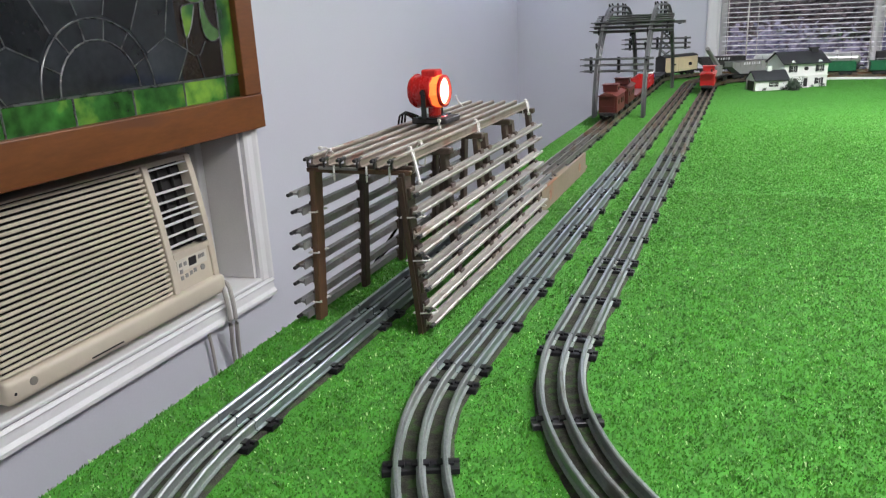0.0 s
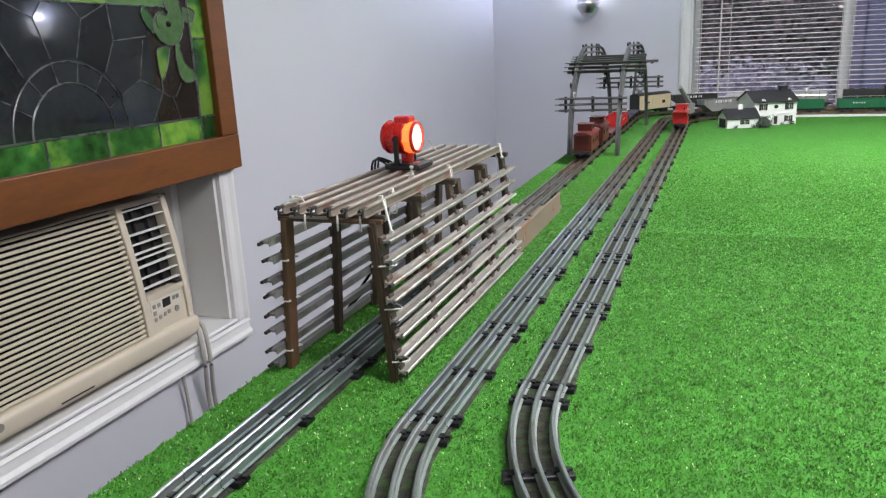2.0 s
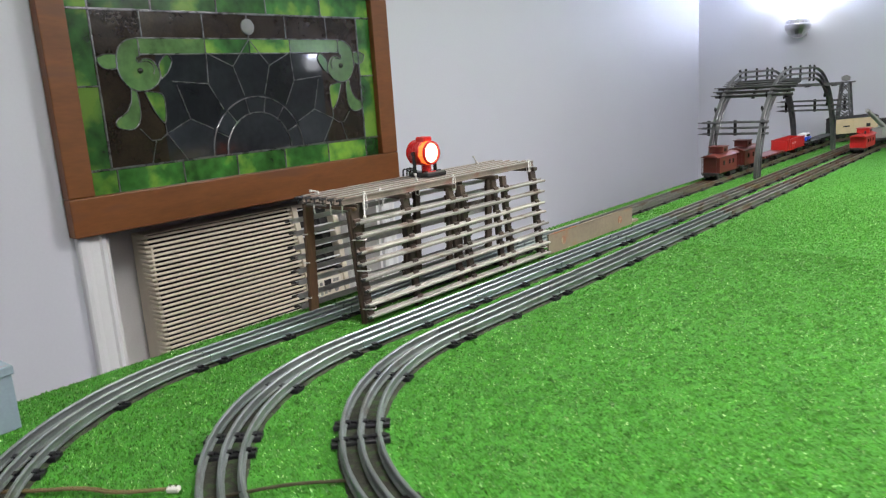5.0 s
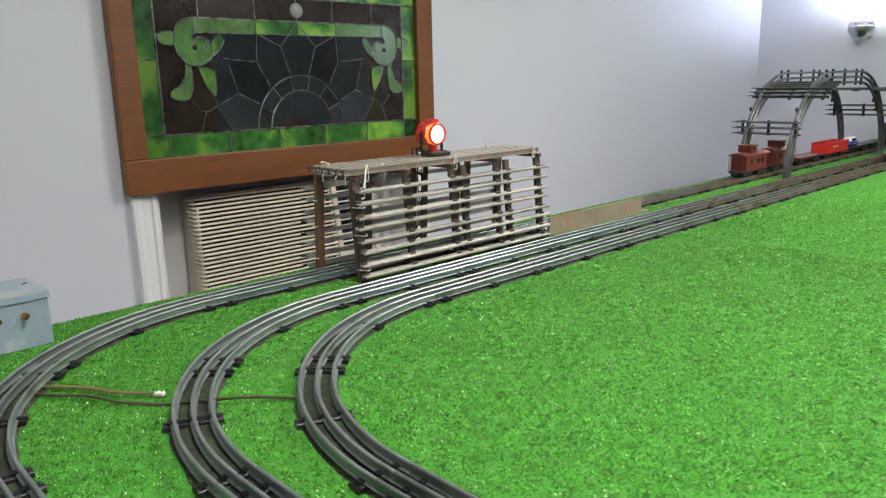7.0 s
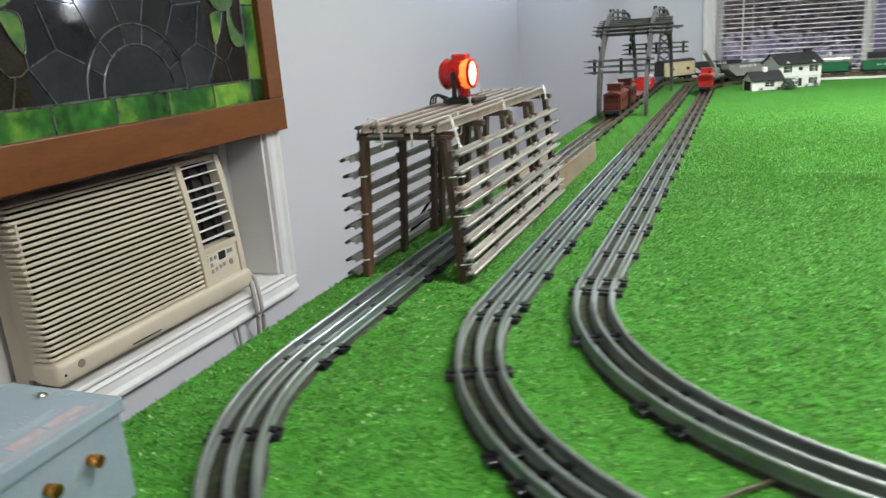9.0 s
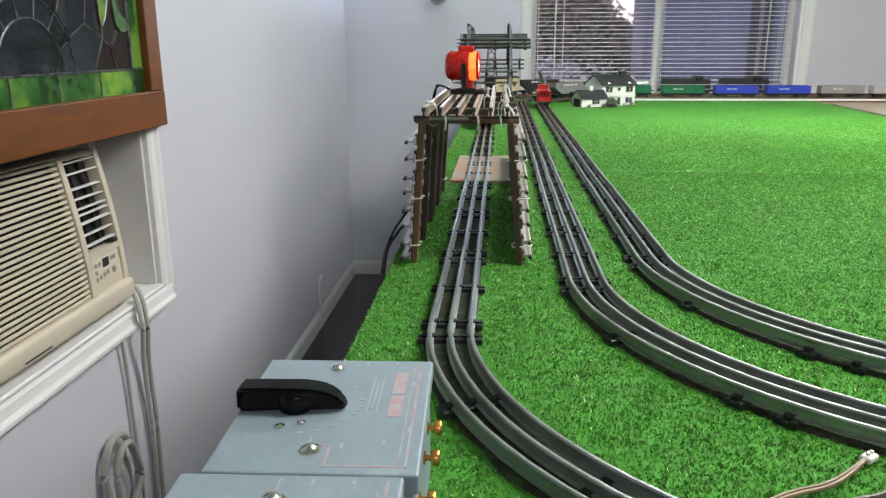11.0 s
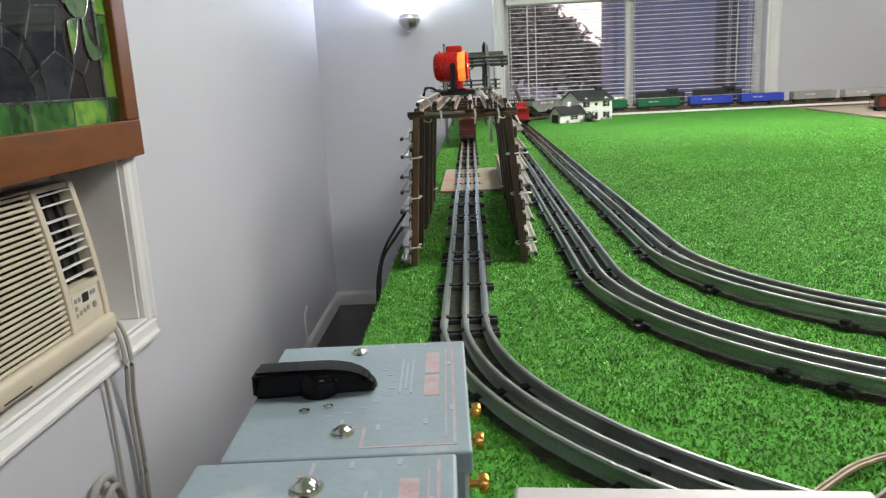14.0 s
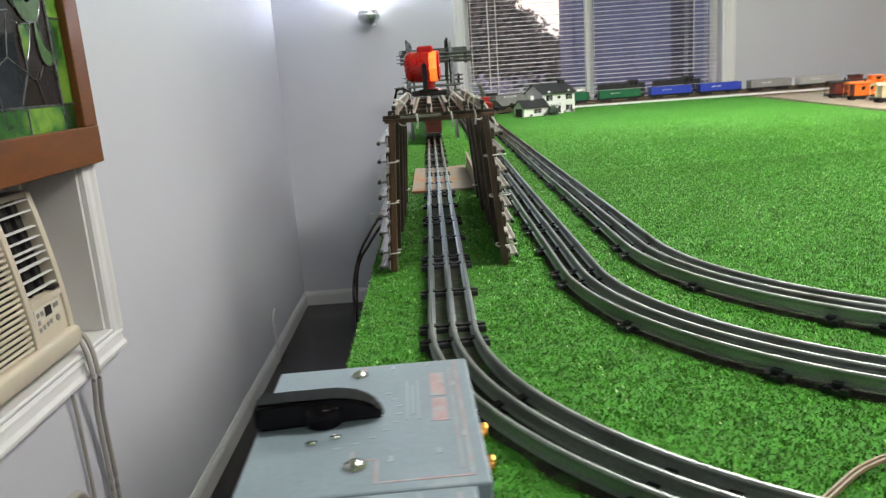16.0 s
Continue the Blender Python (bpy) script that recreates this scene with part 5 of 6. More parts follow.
def house_window(x, y, z, w, h, shutters=True):
    f = part("window", boxes((x - w / 2, y - 0.0012, z, x + w / 2, y + 0.0012, z + h)), BLKM, hs)
    part("frame", boxes((x - w / 2 - 0.0012, y - 0.0026, z - 0.0012, x + w / 2 + 0.0012, y - 0.0013, z + 0.0006), (x - w / 2 - 0.0012, y - 0.0026, z + h - 0.0006, x + w / 2 + 0.0012, y - 0.0013, z + h + 0.0012),
         (x - 0.0006, y - 0.0026, z, x + 0.0006, y - 0.0013, z + h), (x - w / 2, y - 0.0026, z + h / 2 - 0.0005, x + w / 2, y - 0.0013, z + h / 2 + 0.0005)), HOUSEW, f)
    if shutters:
        for sx in (-1, 1):
            part("shutter", boxes((x + sx * (w / 2 + 0.0052) - 0.0036, y - 0.0026, z - 0.001, x + sx * (w / 2 + 0.0052) + 0.0036, y - 0.0011, z + h + 0.001)), ROOFB, f)


part("wall", boxes((0.0, 0.0, 0.0, 0.172, 0.150, 0.110)), HOUSEW, hs)
bm = poly([(-0.004, 0.1101), (0.154, 0.1101), (0.075, 0.152)], 0.172)
part("gable", bm, HOUSEW, hs)
for sgn in (-1, 1):
    a, b = Vector((-0.006, 0.075 + sgn * 0.086, 0.1055)), Vector((-0.006, 0.075, 0.1545))
    d = (b - a)
    n = Vector((0, -d.z, d.y)).normalized() * sgn * -0.003
    if n.z < 0:
        n = -n
    bm = bmesh.new()
    vs = [bm.verts.new(p) for p in (a, b, b + n, a + n)]
    ws = [bm.verts.new(p + Vector((0.184, 0, 0))) for p in (a, b, b + n, a + n)]
    bm.faces.new(vs)
    bm.faces.new(ws[::-1])
    for k in range(4):
        bm.faces.new((vs[k], ws[k], ws[(k + 1) % 4], vs[(k + 1) % 4]))
    bmesh.ops.recalc_face_normals(bm, faces=bm.faces[:])
    part("roof", bm, ROOFB, hs)
part("belt_course", boxes((-0.002, -0.003, 0.050, 0.174, -0.0002, 0.055)), HOUSEW, hs)
part("chimney", boxes((0.134, 0.062, 0.140, 0.160, 0.086, 0.168), (0.131, 0.059, 0.1681, 0.163, 0.089, 0.173)), ROOFB, hs)
for x in (0.036, 0.140):
    house_window(x, -0.0001, 0.070, 0.015, 0.028)
    house_window(x, -0.0001, 0.014, 0.015, 0.026)
    bm = poly([(-0.014, 0), (0.014, 0), (0, 0.016)], 0.012)
    bmesh.ops.transform(bm, matrix=Matrix.Translation((x, -0.0042, 0.1062)) @ Matrix.Rotation(radians(90), 4, "Z"), verts=bm.verts[:])
    part("dormer_gable", bm, HOUSEW, hs)
part("round_window", rods(((0.088, -0.002, 0.084), (0.088, 0.001, 0.084), 0.0085), seg=14), BLKM, hs)
part("door", boxes((0.080, -0.0022, 0.003, 0.095, 0.001, 0.040), bevel=0.0004), BLKM, hs)
part("door_frame", boxes((0.0765, -0.004, 0.0, 0.0795, -0.0003, 0.043), (0.0955, -0.004, 0.0, 0.0985, -0.0003, 0.043), (0.0765, -0.004, 0.0432, 0.0985, -0.0003, 0.047)), HOUSEW, hs)
part("step", boxes((0.075, -0.016, 0, 0.100, -0.0045, 0.003)), HOUSEW, hs)
# garage
part("garage_wall", boxes((-0.132, -0.060, 0, -0.002, 0.030, 0.048)), HOUSEW, hs)
bm = poly([(-0.060, 0.0481), (0.030, 0.0481), (-0.015, 0.082)], 0.130)
bmesh.ops.transform(bm, matrix=Matrix.Translation((-0.132, 0, 0)), verts=bm.verts[:])
part("garage_gable", bm, HOUSEW, hs)
for sgn in (-1, 1):
    a, b = Vector((-0.137, -0.015 + sgn * 0.052, 0.0425)), Vector((-0.137, -0.015, 0.0845))
    d = b - a
    n = Vector((0, -d.z, d.y)).normalized() * 0.0025
    if n.z < 0:
        n = -n
    bm = bmesh.new()
    vs = [bm.verts.new(p) for p in (a, b, b + n, a + n)]
    ws = [bm.verts.new(p + Vector((0.135, 0, 0))) for p in (a, b, b + n, a + n)]
    bm.faces.new(vs)
    bm.faces.new(ws[::-1])
    for k in range(4):
        bm.faces.new((vs[k], ws[k], ws[(k + 1) % 4], vs[(k + 1) % 4]))
    bmesh.ops.recalc_face_normals(bm, faces=bm.faces[:])
    part("garage_roof", bm, ROOFB, hs)
part("garage_door", boxes((-0.1345, -0.044, 0.001, -0.1315, 0.010, 0.042)), BLKM, hs)
house_window(-0.062, -0.0601, 0.016, 0.036, 0.022, False)
part("cupola", boxes((-0.074, -0.022, 0.078, -0.056, -0.006, 0.104), bevel=0.001), HOUSEW, hs)
for i, (x, y, r) in enumerate(((-0.100, -0.068, 0.007), (-0.03, -0.068, 0.007), (0.036, -0.010, 0.008), (0.062, -0.010, 0.006), (0.112, -0.010, 0.006), (0.150, -0.010, 0.009))):
    part("shrub", clumps(16, x, y, r * 0.9, r, r * 0.7, r * 0.8, r * 0.5, 300 + i), SHRUB, hs)
bushp = Matrix.Translation((0.203, 3.246, 0.0009)) @ Matrix.Rotation(radians(22), 4, "Z") @ Vector((0.004, -0.085, 0))
bu = thing("toy_bush", "dull grey-green toy bush beside the toy house", "bush", m=pose(*bushp))
part("foliage", clumps(90, 0, 0, 0.018, 0.022, 0.018, 0.017, 0.007, 333), SHRUB, bu)

# ---- controllers at the table corner ----


def controller(m, w, d, h, case, label, printed=True, group="transformer controllers"):
    """A sheet-metal controller: origin at the front left of its base, w along x, d along y."""
    c = thing("controller", label, "controller", group, m)
    part("case", boxes((0.002, 0.002, 0, w - 0.002, d - 0.002, h - 0.0085), bevel=0.0015), case, c)
    part("lid", boxes((0, 0, h - 0.010, w, d, h), bevel=0.0011, seg=2), case, c)
    t = h + 0.0002
    pl = 0.0013
    if not printed:
        return c
    for x0, y0, x1, y1 in ((w * 0.545, 0.006, w - 0.006, 0.006 + pl), (w - 0.006 - pl, 0.0075, w - 0.006, d - 0.004), (w - 0.0105, 0.012, w - 0.0098, d - 0.012), (w * 0.545, 0.0075, w * 0.545 + pl, d * 0.19),
                           (w * 0.44, d * 0.19 + 0.0002, w * 0.545, d * 0.19 + pl), (w * 0.44, d * 0.19 + 0.0015, w * 0.44 + pl, d * 0.26), (w * 0.455, d * 0.90, w * 0.455 + pl, d - 0.003), (w * 0.41, d * 0.90 - pl, w * 0.455 + pl, d * 0.90 - 0.0001)):
        part("print_line", boxes((x0, y0, h - 0.0005, x1, y1, t)), PINKP, c)
    for y0, y1 in ((0.43, 0.62), (0.64, 0.86)):
        part("print_block", boxes((w * 0.795, d * y0, h - 0.0005, w * 0.865, d * y1, t)), PINKP, c)
    for k in range(3):
        part("lettering", boxes((w * (0.675 + 0.026 * k), d * (0.46 + 0.04 * (k % 2)), h - 0.0005, w * (0.675 + 0.026 * k) + 0.0009, d * (0.80 - 0.05 * (k % 2)), t)), PALEP, c)
    for x, y in ((0.60, 0.93), (0.78, 0.94), (0.905, 0.72), (0.915, 0.30), (0.80, 0.20), (0.60, 0.17)):
        part("lettering", boxes((w * x, d * y, h - 0.0005, w * x + 0.0016, d * y + 0.005, t)), PALEP, c)
    for k in range(9):
        a = radians(-78 + 14 * k)
        px, py = w * 0.31 + 0.033 * math.cos(a), d * 0.55 + 0.033 * math.sin(a)
        part("dial_mark", boxes((px - 0.0014, py - 0.0007, h - 0.0005, px + 0.0014, py + 0.0007, t)), PALEP, c)
    return c


def lever(c, x, y, z, material, label, turn=0):
    """A whale-shaped control lever on a hub."""
    M = Matrix.Translation((x, y, z)) @ Matrix.Rotation(radians(turn), 4, "Z") @ Matrix.Scale(0.74, 4)
    p = lathe([(0.0118, 0.0), (0.0128, 0.003), (0.0136, 0.0080), (0.0132, 0.0115), (0.0114, 0.0148), (0.0078, 0.0166), (0.0038, 0.0172), (0, 0.0173)], 24, M)
    h = part("lever", p, material, c, label, True)
    bm = bmesh.new()
    out = [(-0.040, 0.0008), (-0.040, 0.0180), (-0.020, 0.0186), (0.010, 0.0186), (0.024, 0.0160), (0.034, 0.0096), (0.038, 0.0008)]
    half = [0.0106, 0.0100, 0.0102, 0.0102, 0.0096, 0.0076, 0.0046]
    L = [[bm.verts.new(M @ Vector((a, sgn * w, b))) for (a, b), w in zip(out, half)] for sgn in (-1, 1)]
    n = len(out)
    for k in range(n):
        j = (k + 1) % n
        bm.faces.new((L[0][k], L[0][j], L[1][j], L[1][k]))
    bm.faces.new(L[0][::-1])
    bm.faces.new(L[1])
    bmesh.ops.recalc_face_normals(bm, faces=bm.faces[:])
    bmesh.ops.bevel(bm, geom=bm.edges[:], offset=0.0018, segments=3, affect="EDGES")
    part("grip", bm, material, h, label, True)


def screws(c, rows):
    for x, y, z, r in rows:
        part("screw", lathe([(r * 1.35, 0), (r * 1.3, 0.0008), (r, 0.001), (r * 0.85, r * 0.5), (r * 0.45, r * 0.8), (0, r * 0.88)], 14, pose(x, y, z)), NICKEL, c, "bright nickel screw head", True)


def terminals(c, x, rows):
    for y, z in rows:
        part("terminal", lathe([(0.0036, 0), (0.0036, 0.002), (0.0016, 0.0022), (0.0016, 0.005), (0.0042, 0.0052), (0.0046, 0.0085), (0.0040, 0.0095), (0, 0.0098)], 12, Matrix.Translation((x, y, z)) @ pose(0, 0, 0, 0, 90, 0)), BRASS, c, "brass terminal nut", True)


ca = controller(pose(-0.3776, 0.1621, 0.0008, 0, 0, 2), 0.099, 0.1250, 0.0730, GREYB, "grey-blue metal train controller with a black lever on the grass")
lever(ca, 0.0295, 0.0625, 0.0731, BLKG, "glossy black lever")
screws(ca, ((0.043, 0.112, 0.0731, 0.0033), (0.046, 0.020, 0.0731, 0.0038), (0.026, 0.042, 0.0731, 0.0018), (0.036, 0.046, 0.0731, 0.0016)))
terminals(ca, 0.0961, ((0.022, 0.046), (0.060, 0.046), (0.092, 0.046)))
cb = controller(pose(-0.3816, 0.0366, 0.0008, 0, 0, 2), 0.101, 0.1245, 0.0730, GREYB, "grey-blue metal train controller with a red lever on the grass")
lever(cb, 0.033, 0.062, 0.0731, REDPL, "dark red lever", 34)
screws(cb, ((0.047, 0.103, 0.0731, 0.0048), (0.046, 0.012, 0.0731, 0.0038)))
terminals(cb, 0.0961, ((0.066, 0.046), (0.104, 0.046)))
cc = controller(pose(-0.2754, -0.0256, 0.0008, 0, 0, -4), 0.118, 0.164, 0.0740, GREYP, "pale grey metal train controller beside the track", False)
for x0, y0, x1, y1 in ((0.006, 0.006, 0.0074, 0.156), (0.1106, 0.006, 0.112, 0.156)):
    part("print_line", boxes((x0, y0, 0.0735, x1, y1, 0.0742)), PINKP, cc)
part("power_wire", tube([(0.010, 0.1625, 0.030), (0.002, 0.174, 0.020), (-0.006, 0.178, 0.012), (-0.018, 0.172, 0.030), (-0.020, 0.165, 0.044)], 0.0016, 6), BRASS, cc, "copper lead to the terminal")

# ---- wires on the mat ----
def wire(points, label, material=WIREB, r=0.0017):
    return tagged(part("track_wire", tube(points, r, 6), material), label, "wire")


for o in (0.0, 0.0030):
    wire([(-0.225, 0.150 - o, 0.004), (-0.180, 0.187 - o, 0.004), (-0.140, 0.221 - o, 0.004), (-0.110, 0.243 - o, 0.005), (-0.085, 0.262 - o, 0.006), (-0.067, 0.272 - o, 0.006), (-0.050, 0.279 - o, 0.006), (-0.034, 0.290 - o, 0.006), (-0.0125, 0.3095 - o * 0.6, 0.006)], "twin tan wire lying on the grass", r=0.0013)
wire([(-0.205, 0.130, 0.004), (-0.150, 0.184, 0.004), (-0.106, 0.221, 0.004), (-0.085, 0.234, 0.005), (-0.063, 0.251, 0.006), (-0.042, 0.263, 0.006), (-0.020, 0.271, 0.006), (0.000, 0.290, 0.004), (0.022, 0.311, 0.003), (0.054, 0.346, 0.007), (0.080, 0.380, 0.007), (0.110, 0.414, 0.004)], "brown wire crossing between the tracks", mat("dark_brown_wire", (0.060, 0.048, 0.024), 0.45, vary=0.2, bump=0.05), 0.0016)
for x, y in ((-0.0075, 0.3135),):
    lk = thing("lock_on", "small white wire clip on the track", "clip", "wire clips", pose(x, y, 0.0030, 0, 0, 38) @ Matrix.Scale(0.82, 4))
    part("clip", boxes((-0.007, -0.0045, 0, 0.007, 0.0045, 0.0055), bevel=0.0012), ZIP, lk)
    part("spring", rods(((-0.003, 0, 0.0056), (-0.003, 0, 0.008), 0.0014), ((0.003, 0, 0.0056), (0.003, 0, 0.008), 0.0014), seg=8), NICKEL, lk)

# ---- the air conditioner ----
AC_Y0, AC_Y1, AC_Z0, AC_Z1 = 0.888, 1.502, -0.268, 0.034
ac = thing("air_conditioner", "cream window air conditioner with a louvred grille", "air conditioner")


def face_x(z):
    """The bowed front: it leans back towards the top."""
    return -1.122 - 0.040 * max(0.0, (z - AC_Z0) / (AC_Z1 - AC_Z0)) ** 1.6


def bowed(y0, y1, z0, z1, lift, thick, rows=8):
    """A slab that follows the bowed front between two widths and heights."""
    bm = bmesh.new()
    rings = []
    for k in range(rows + 1):
        z = z0 + (z1 - z0) * k / rows
        x = face_x(z) + lift
        rings.append([bm.verts.new(v) for v in ((x - thick, y0, z), (x - 0.0015, y0, z), (x, y0 + 0.0015, z), (x, y1 - 0.0015, z), (x - 0.0015, y1, z), (x - thick, y1, z))])
    for a, b in zip(rings, rings[1:]):
        for k in range(6):
            bm.faces.new((a[k], a[(k + 1) % 6], b[(k + 1) % 6], b[k]))
    bm.faces.new(rings[0][::-1])
    bm.faces.new(rings[-1])
    bmesh.ops.recalc_face_normals(bm, faces=bm.faces[:])
    return bm


part("body", boxes((WX - 0.13, AC_Y0 + 0.014, W1Z0 + 0.013, -1.212, AC_Y1 - 0.004, AC_Z1 - 0.002), bevel=0.004), ACM, ac)
part("side_panel", boxes((-1.211, AC_Y0 + 0.010, W1Z0 + 0.030, -1.150, AC_Y0 + 0.016, AC_Z1 - 0.030), bevel=0.001), ACM, ac)
# near-black slab puts the shade behind the louvres into colour
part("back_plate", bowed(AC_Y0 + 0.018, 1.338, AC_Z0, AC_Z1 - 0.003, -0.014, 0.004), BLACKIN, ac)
part("top_cover", boxes((-1.211, AC_Y0 + 0.006, AC_Z1 - 0.0015, -1.1640, AC_Y1, AC_Z1 + 0.003), bevel=0.001), ACM, ac)
part("front_tray", boxes((-1.180, AC_Y0 - 0.004, -0.317, -1.108, AC_Y1 + 0.008, AC_Z0 - 0.0005), bevel=0.012, seg=3), ACM, ac, smooth=True)
part("front_frame", bowed(1.3405, 1.3585, AC_Z0 + 0.0005, AC_Z1, 0.004, 0.030), ACM, ac)
NL = 26
path = [((-0.040, AC_Y0), (0, -1)), ((-0.010, AC_Y0), (0, -1)), ((-0.004, AC_Y0 + 0.002), (0.5, -0.86)), ((0.0, AC_Y0 + 0.010), (1, 0)), ((0.0, 1.330), (1, 0)), ((-0.002, 1.3375), (0.6, 0.8)), ((-0.010, 1.3395), (0, 1))]
lv = part("louvre", sweep([(Vector((x, y, 0)), Vector((a, b, 0)).normalized(), UP) for (x, y), (a, b) in path],
          [(-0.0042, 0.0026), (0.0, 0.0034), (0.0018, 0.0022), (0.0022, -0.0014), (0.0010, -0.0032), (-0.0042, -0.0034)]), ACG, ac)
for k in range(NL):
    z = AC_Z0 + 0.006 + (AC_Z1 - AC_Z0 - 0.012) * k / (NL - 1)
    if k == 0:
        lv.location = (face_x(z), 0, z)
    else:
        again(lv, pose(face_x(z), 0, z), ac)
# outlet with vanes above the control panel
VY0, VY1, VZ0 = 1.359, 1.484, -0.176
# black slab stands in for the shaded depth of the outlet
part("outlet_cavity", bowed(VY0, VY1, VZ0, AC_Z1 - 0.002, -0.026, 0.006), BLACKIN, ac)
part("outlet_frame", bowed(VY1, AC_Y1, AC_Z0 + 0.0005, AC_Z1, 0.003, 0.040), ACM, ac)
part("outlet_frame", bowed(VY0, VY1 - 0.0005, VZ0 - 0.012, VZ0 - 0.0005, 0.003, 0.030, 2), ACM, ac)
part("outlet_frame", bowed(VY0, VY1 - 0.0005, AC_Z1 - 0.008, AC_Z1, 0.0, 0.020, 2), ACM, ac)
sl0 = part("vane", boxes((-0.011, VY0 + 0.0005, -0.0015, 0.0, VY1 - 0.0005, 0.0015), bevel=0.0005), TRIMW, ac)
for k in range(9):
    z = VZ0 + 0.016 + (AC_Z1 - VZ0 - 0.036) * k / 8
    if k == 0:
        sl0.location = (face_x(z), 0, z)
    else:
        again(sl0, pose(face_x(z), 0, z, random.uniform(-0.3, 0.3), random.uniform(-5, 5), 0), ac)
for y in (1.400, 1.442):
    part("deflector", bowed(y, y + 0.004, VZ0 + 0.002, AC_Z1 - 0.010, -0.014, 0.011), BLKM, ac, "dark upright deflector")
part("outlet_lever", boxes((-1.150, 1.462, VZ0 + 0.002, -1.124, 1.482, VZ0 + 0.010), bevel=0.002), BLKM, ac, "dark outlet lever")
pn = part("control_panel", bowed(VY0, VY1 - 0.0005, AC_Z0 + 0.0005, VZ0 - 0.0125, -0.002, 0.030, 3), ACM, ac)
PX = -1.1275
part("panel_plate", boxes((PX, VY0 + 0.008, AC_Z0 + 0.014, PX + 0.0016, VY1 - 0.012, VZ0 - 0.018), bevel=0.0005), mat("panel_cream", (0.72, 0.68, 0.58), 0.4, vary=0.04), pn)
GB = mat("grey_button", (0.30, 0.29, 0.27), 0.5, vary=0.2)
part("display", boxes((PX + 0.0017, VY0 + 0.048, VZ0 - 0.042, PX + 0.0025, VY0 + 0.074, VZ0 - 0.022)), BLKM, pn)
for y, z in ((0.014, -0.036), (0.030, -0.036), (0.014, -0.052), (0.014, -0.068), (0.030, -0.066), (0.046, -0.064), (0.060, -0.062), (0.082, -0.034), (0.094, -0.034)):
    part("button", boxes((PX + 0.0017, VY0 + y, VZ0 + z, PX + 0.0032, VY0 + y + 0.010, VZ0 + z + 0.010), bevel=0.0006), GB, pn)
part("knob", rods(((PX + 0.0017, VY0 + 0.092, VZ0 - 0.058), (PX + 0.0040, VY0 + 0.092, VZ0 - 0.058), 0.0075), seg=14), GB, pn)
part("badge", rods(((-1.1085, 0.941, -0.287), (-1.1068, 0.941, -0.287), 0.0085), seg=18), mat("grey_badge", (0.25, 0.23, 0.20), 0.4), ac, "round grey badge")
part("seam", boxes((-1.1095, 1.075, -0.3055, -1.1072, 1.160, -0.3025)), BLKM, ac, "dark handle slot")
part("screw_hole", rods(((-1.1085, 0.901, -0.295), (-1.1076, 0.901, -0.295), 0.003), seg=10), BLKM, ac)
part("latch", boxes((-1.215, 1.528, -0.006, -1.190, 1.540, 0.030), bevel=0.001), BLKM, ac, "small dark side latch")
for dx, dy in ((0.0, 0.0), (0.006, 0.015)):
    part("power_cord", tube([(-1.145 + dx, 1.504 + dy * 0.3, -0.292), (-1.118 + dx, 1.500 + dy, -0.300), (-1.098 + dx, 1.488 + dy, -0.335), (-1.092 + dx, 1.484 + dy, -0.400), (-1.102 + dx, 1.492 + dy, -0.470), (-1.108 + dx, 1.503 + dy, -0.56), (-1.110 + dx, 1.510 + dy, -0.66), (-1.112 + dx, 1.506 + dy, -0.82), (-1.112 + dx, 1.500 + dy, -0.93)], 0.0056, 8), CORDG, ac, "thick grey power cord", True)
part("power_cord", tube([(-1.112, 1.422, -0.400), (-1.114, 1.430, -0.46), (-1.116, 1.436, -0.60), (-1.116, 1.440, -0.78), (-1.116, 1.44, -0.92)], 0.0046, 6), CORDG, ac, "thin grey cord", True)
oc = thing("cord_loop", "coiled grey extension cord hanging on the wall", "cord")
part("coil", tube([(WX + 0.014, 1.285, -0.74), (WX + 0.016, 1.275, -0.66), (WX + 0.020, 1.30, -0.605), (WX + 0.024, 1.345, -0.598), (WX + 0.020, 1.39, -0.65), (WX + 0.016, 1.415, -0.74), (WX + 0.012, 1.38, -0.82), (WX + 0.012, 1.31, -0.81), (WX + 0.014, 1.285, -0.74)], 0.0085, 8), CORDG, oc, smooth=True)
part("coil", tube([(WX + 0.030, 1.300, -0.74), (WX + 0.034, 1.292, -0.67), (WX + 0.038, 1.318, -0.625), (WX + 0.038, 1.355, -0.625), (WX + 0.036, 1.385, -0.68), (WX + 0.032, 1.395, -0.75), (WX + 0.030, 1.30, -0.80), (WX + 0.030, 1.300, -0.74)], 0.0075, 8), CORDG, oc, smooth=True)
part("plug", boxes((WX + 0.0005, 1.335, -0.86, WX + 0.02, 1.375, -0.80), bevel=0.003), TRIMW, oc)

H1 = thing("wall_outlet", "white wall plate with an outlet low on the wall", "outlet")
part("plate", boxes((-0.692, WY - 0.006, -0.680, -0.618, WY - 0.0003, -0.560), bevel=0.002), TRIMW, H1)
for z in (-0.642, -0.598):
    part("socket", boxes((-0.672, WY - 0.0078, z - 0.014, -0.638, WY - 0.0061, z + 0.014), bevel=0.0006), HOUSEW, H1)

tagged(part("cord_end", tube([(WX + 0.006, 3.37, -0.846), (WX + 0.012, 3.31, -0.852), (WX + 0.012, 3.285, -0.880), (WX + 0.012, 3.29, -0.95), (WX + 0.020, 3.29, FLOOR + 0.006)], 0.005, 6), TRIMW), "short white cord hanging low on the wall", "cord")

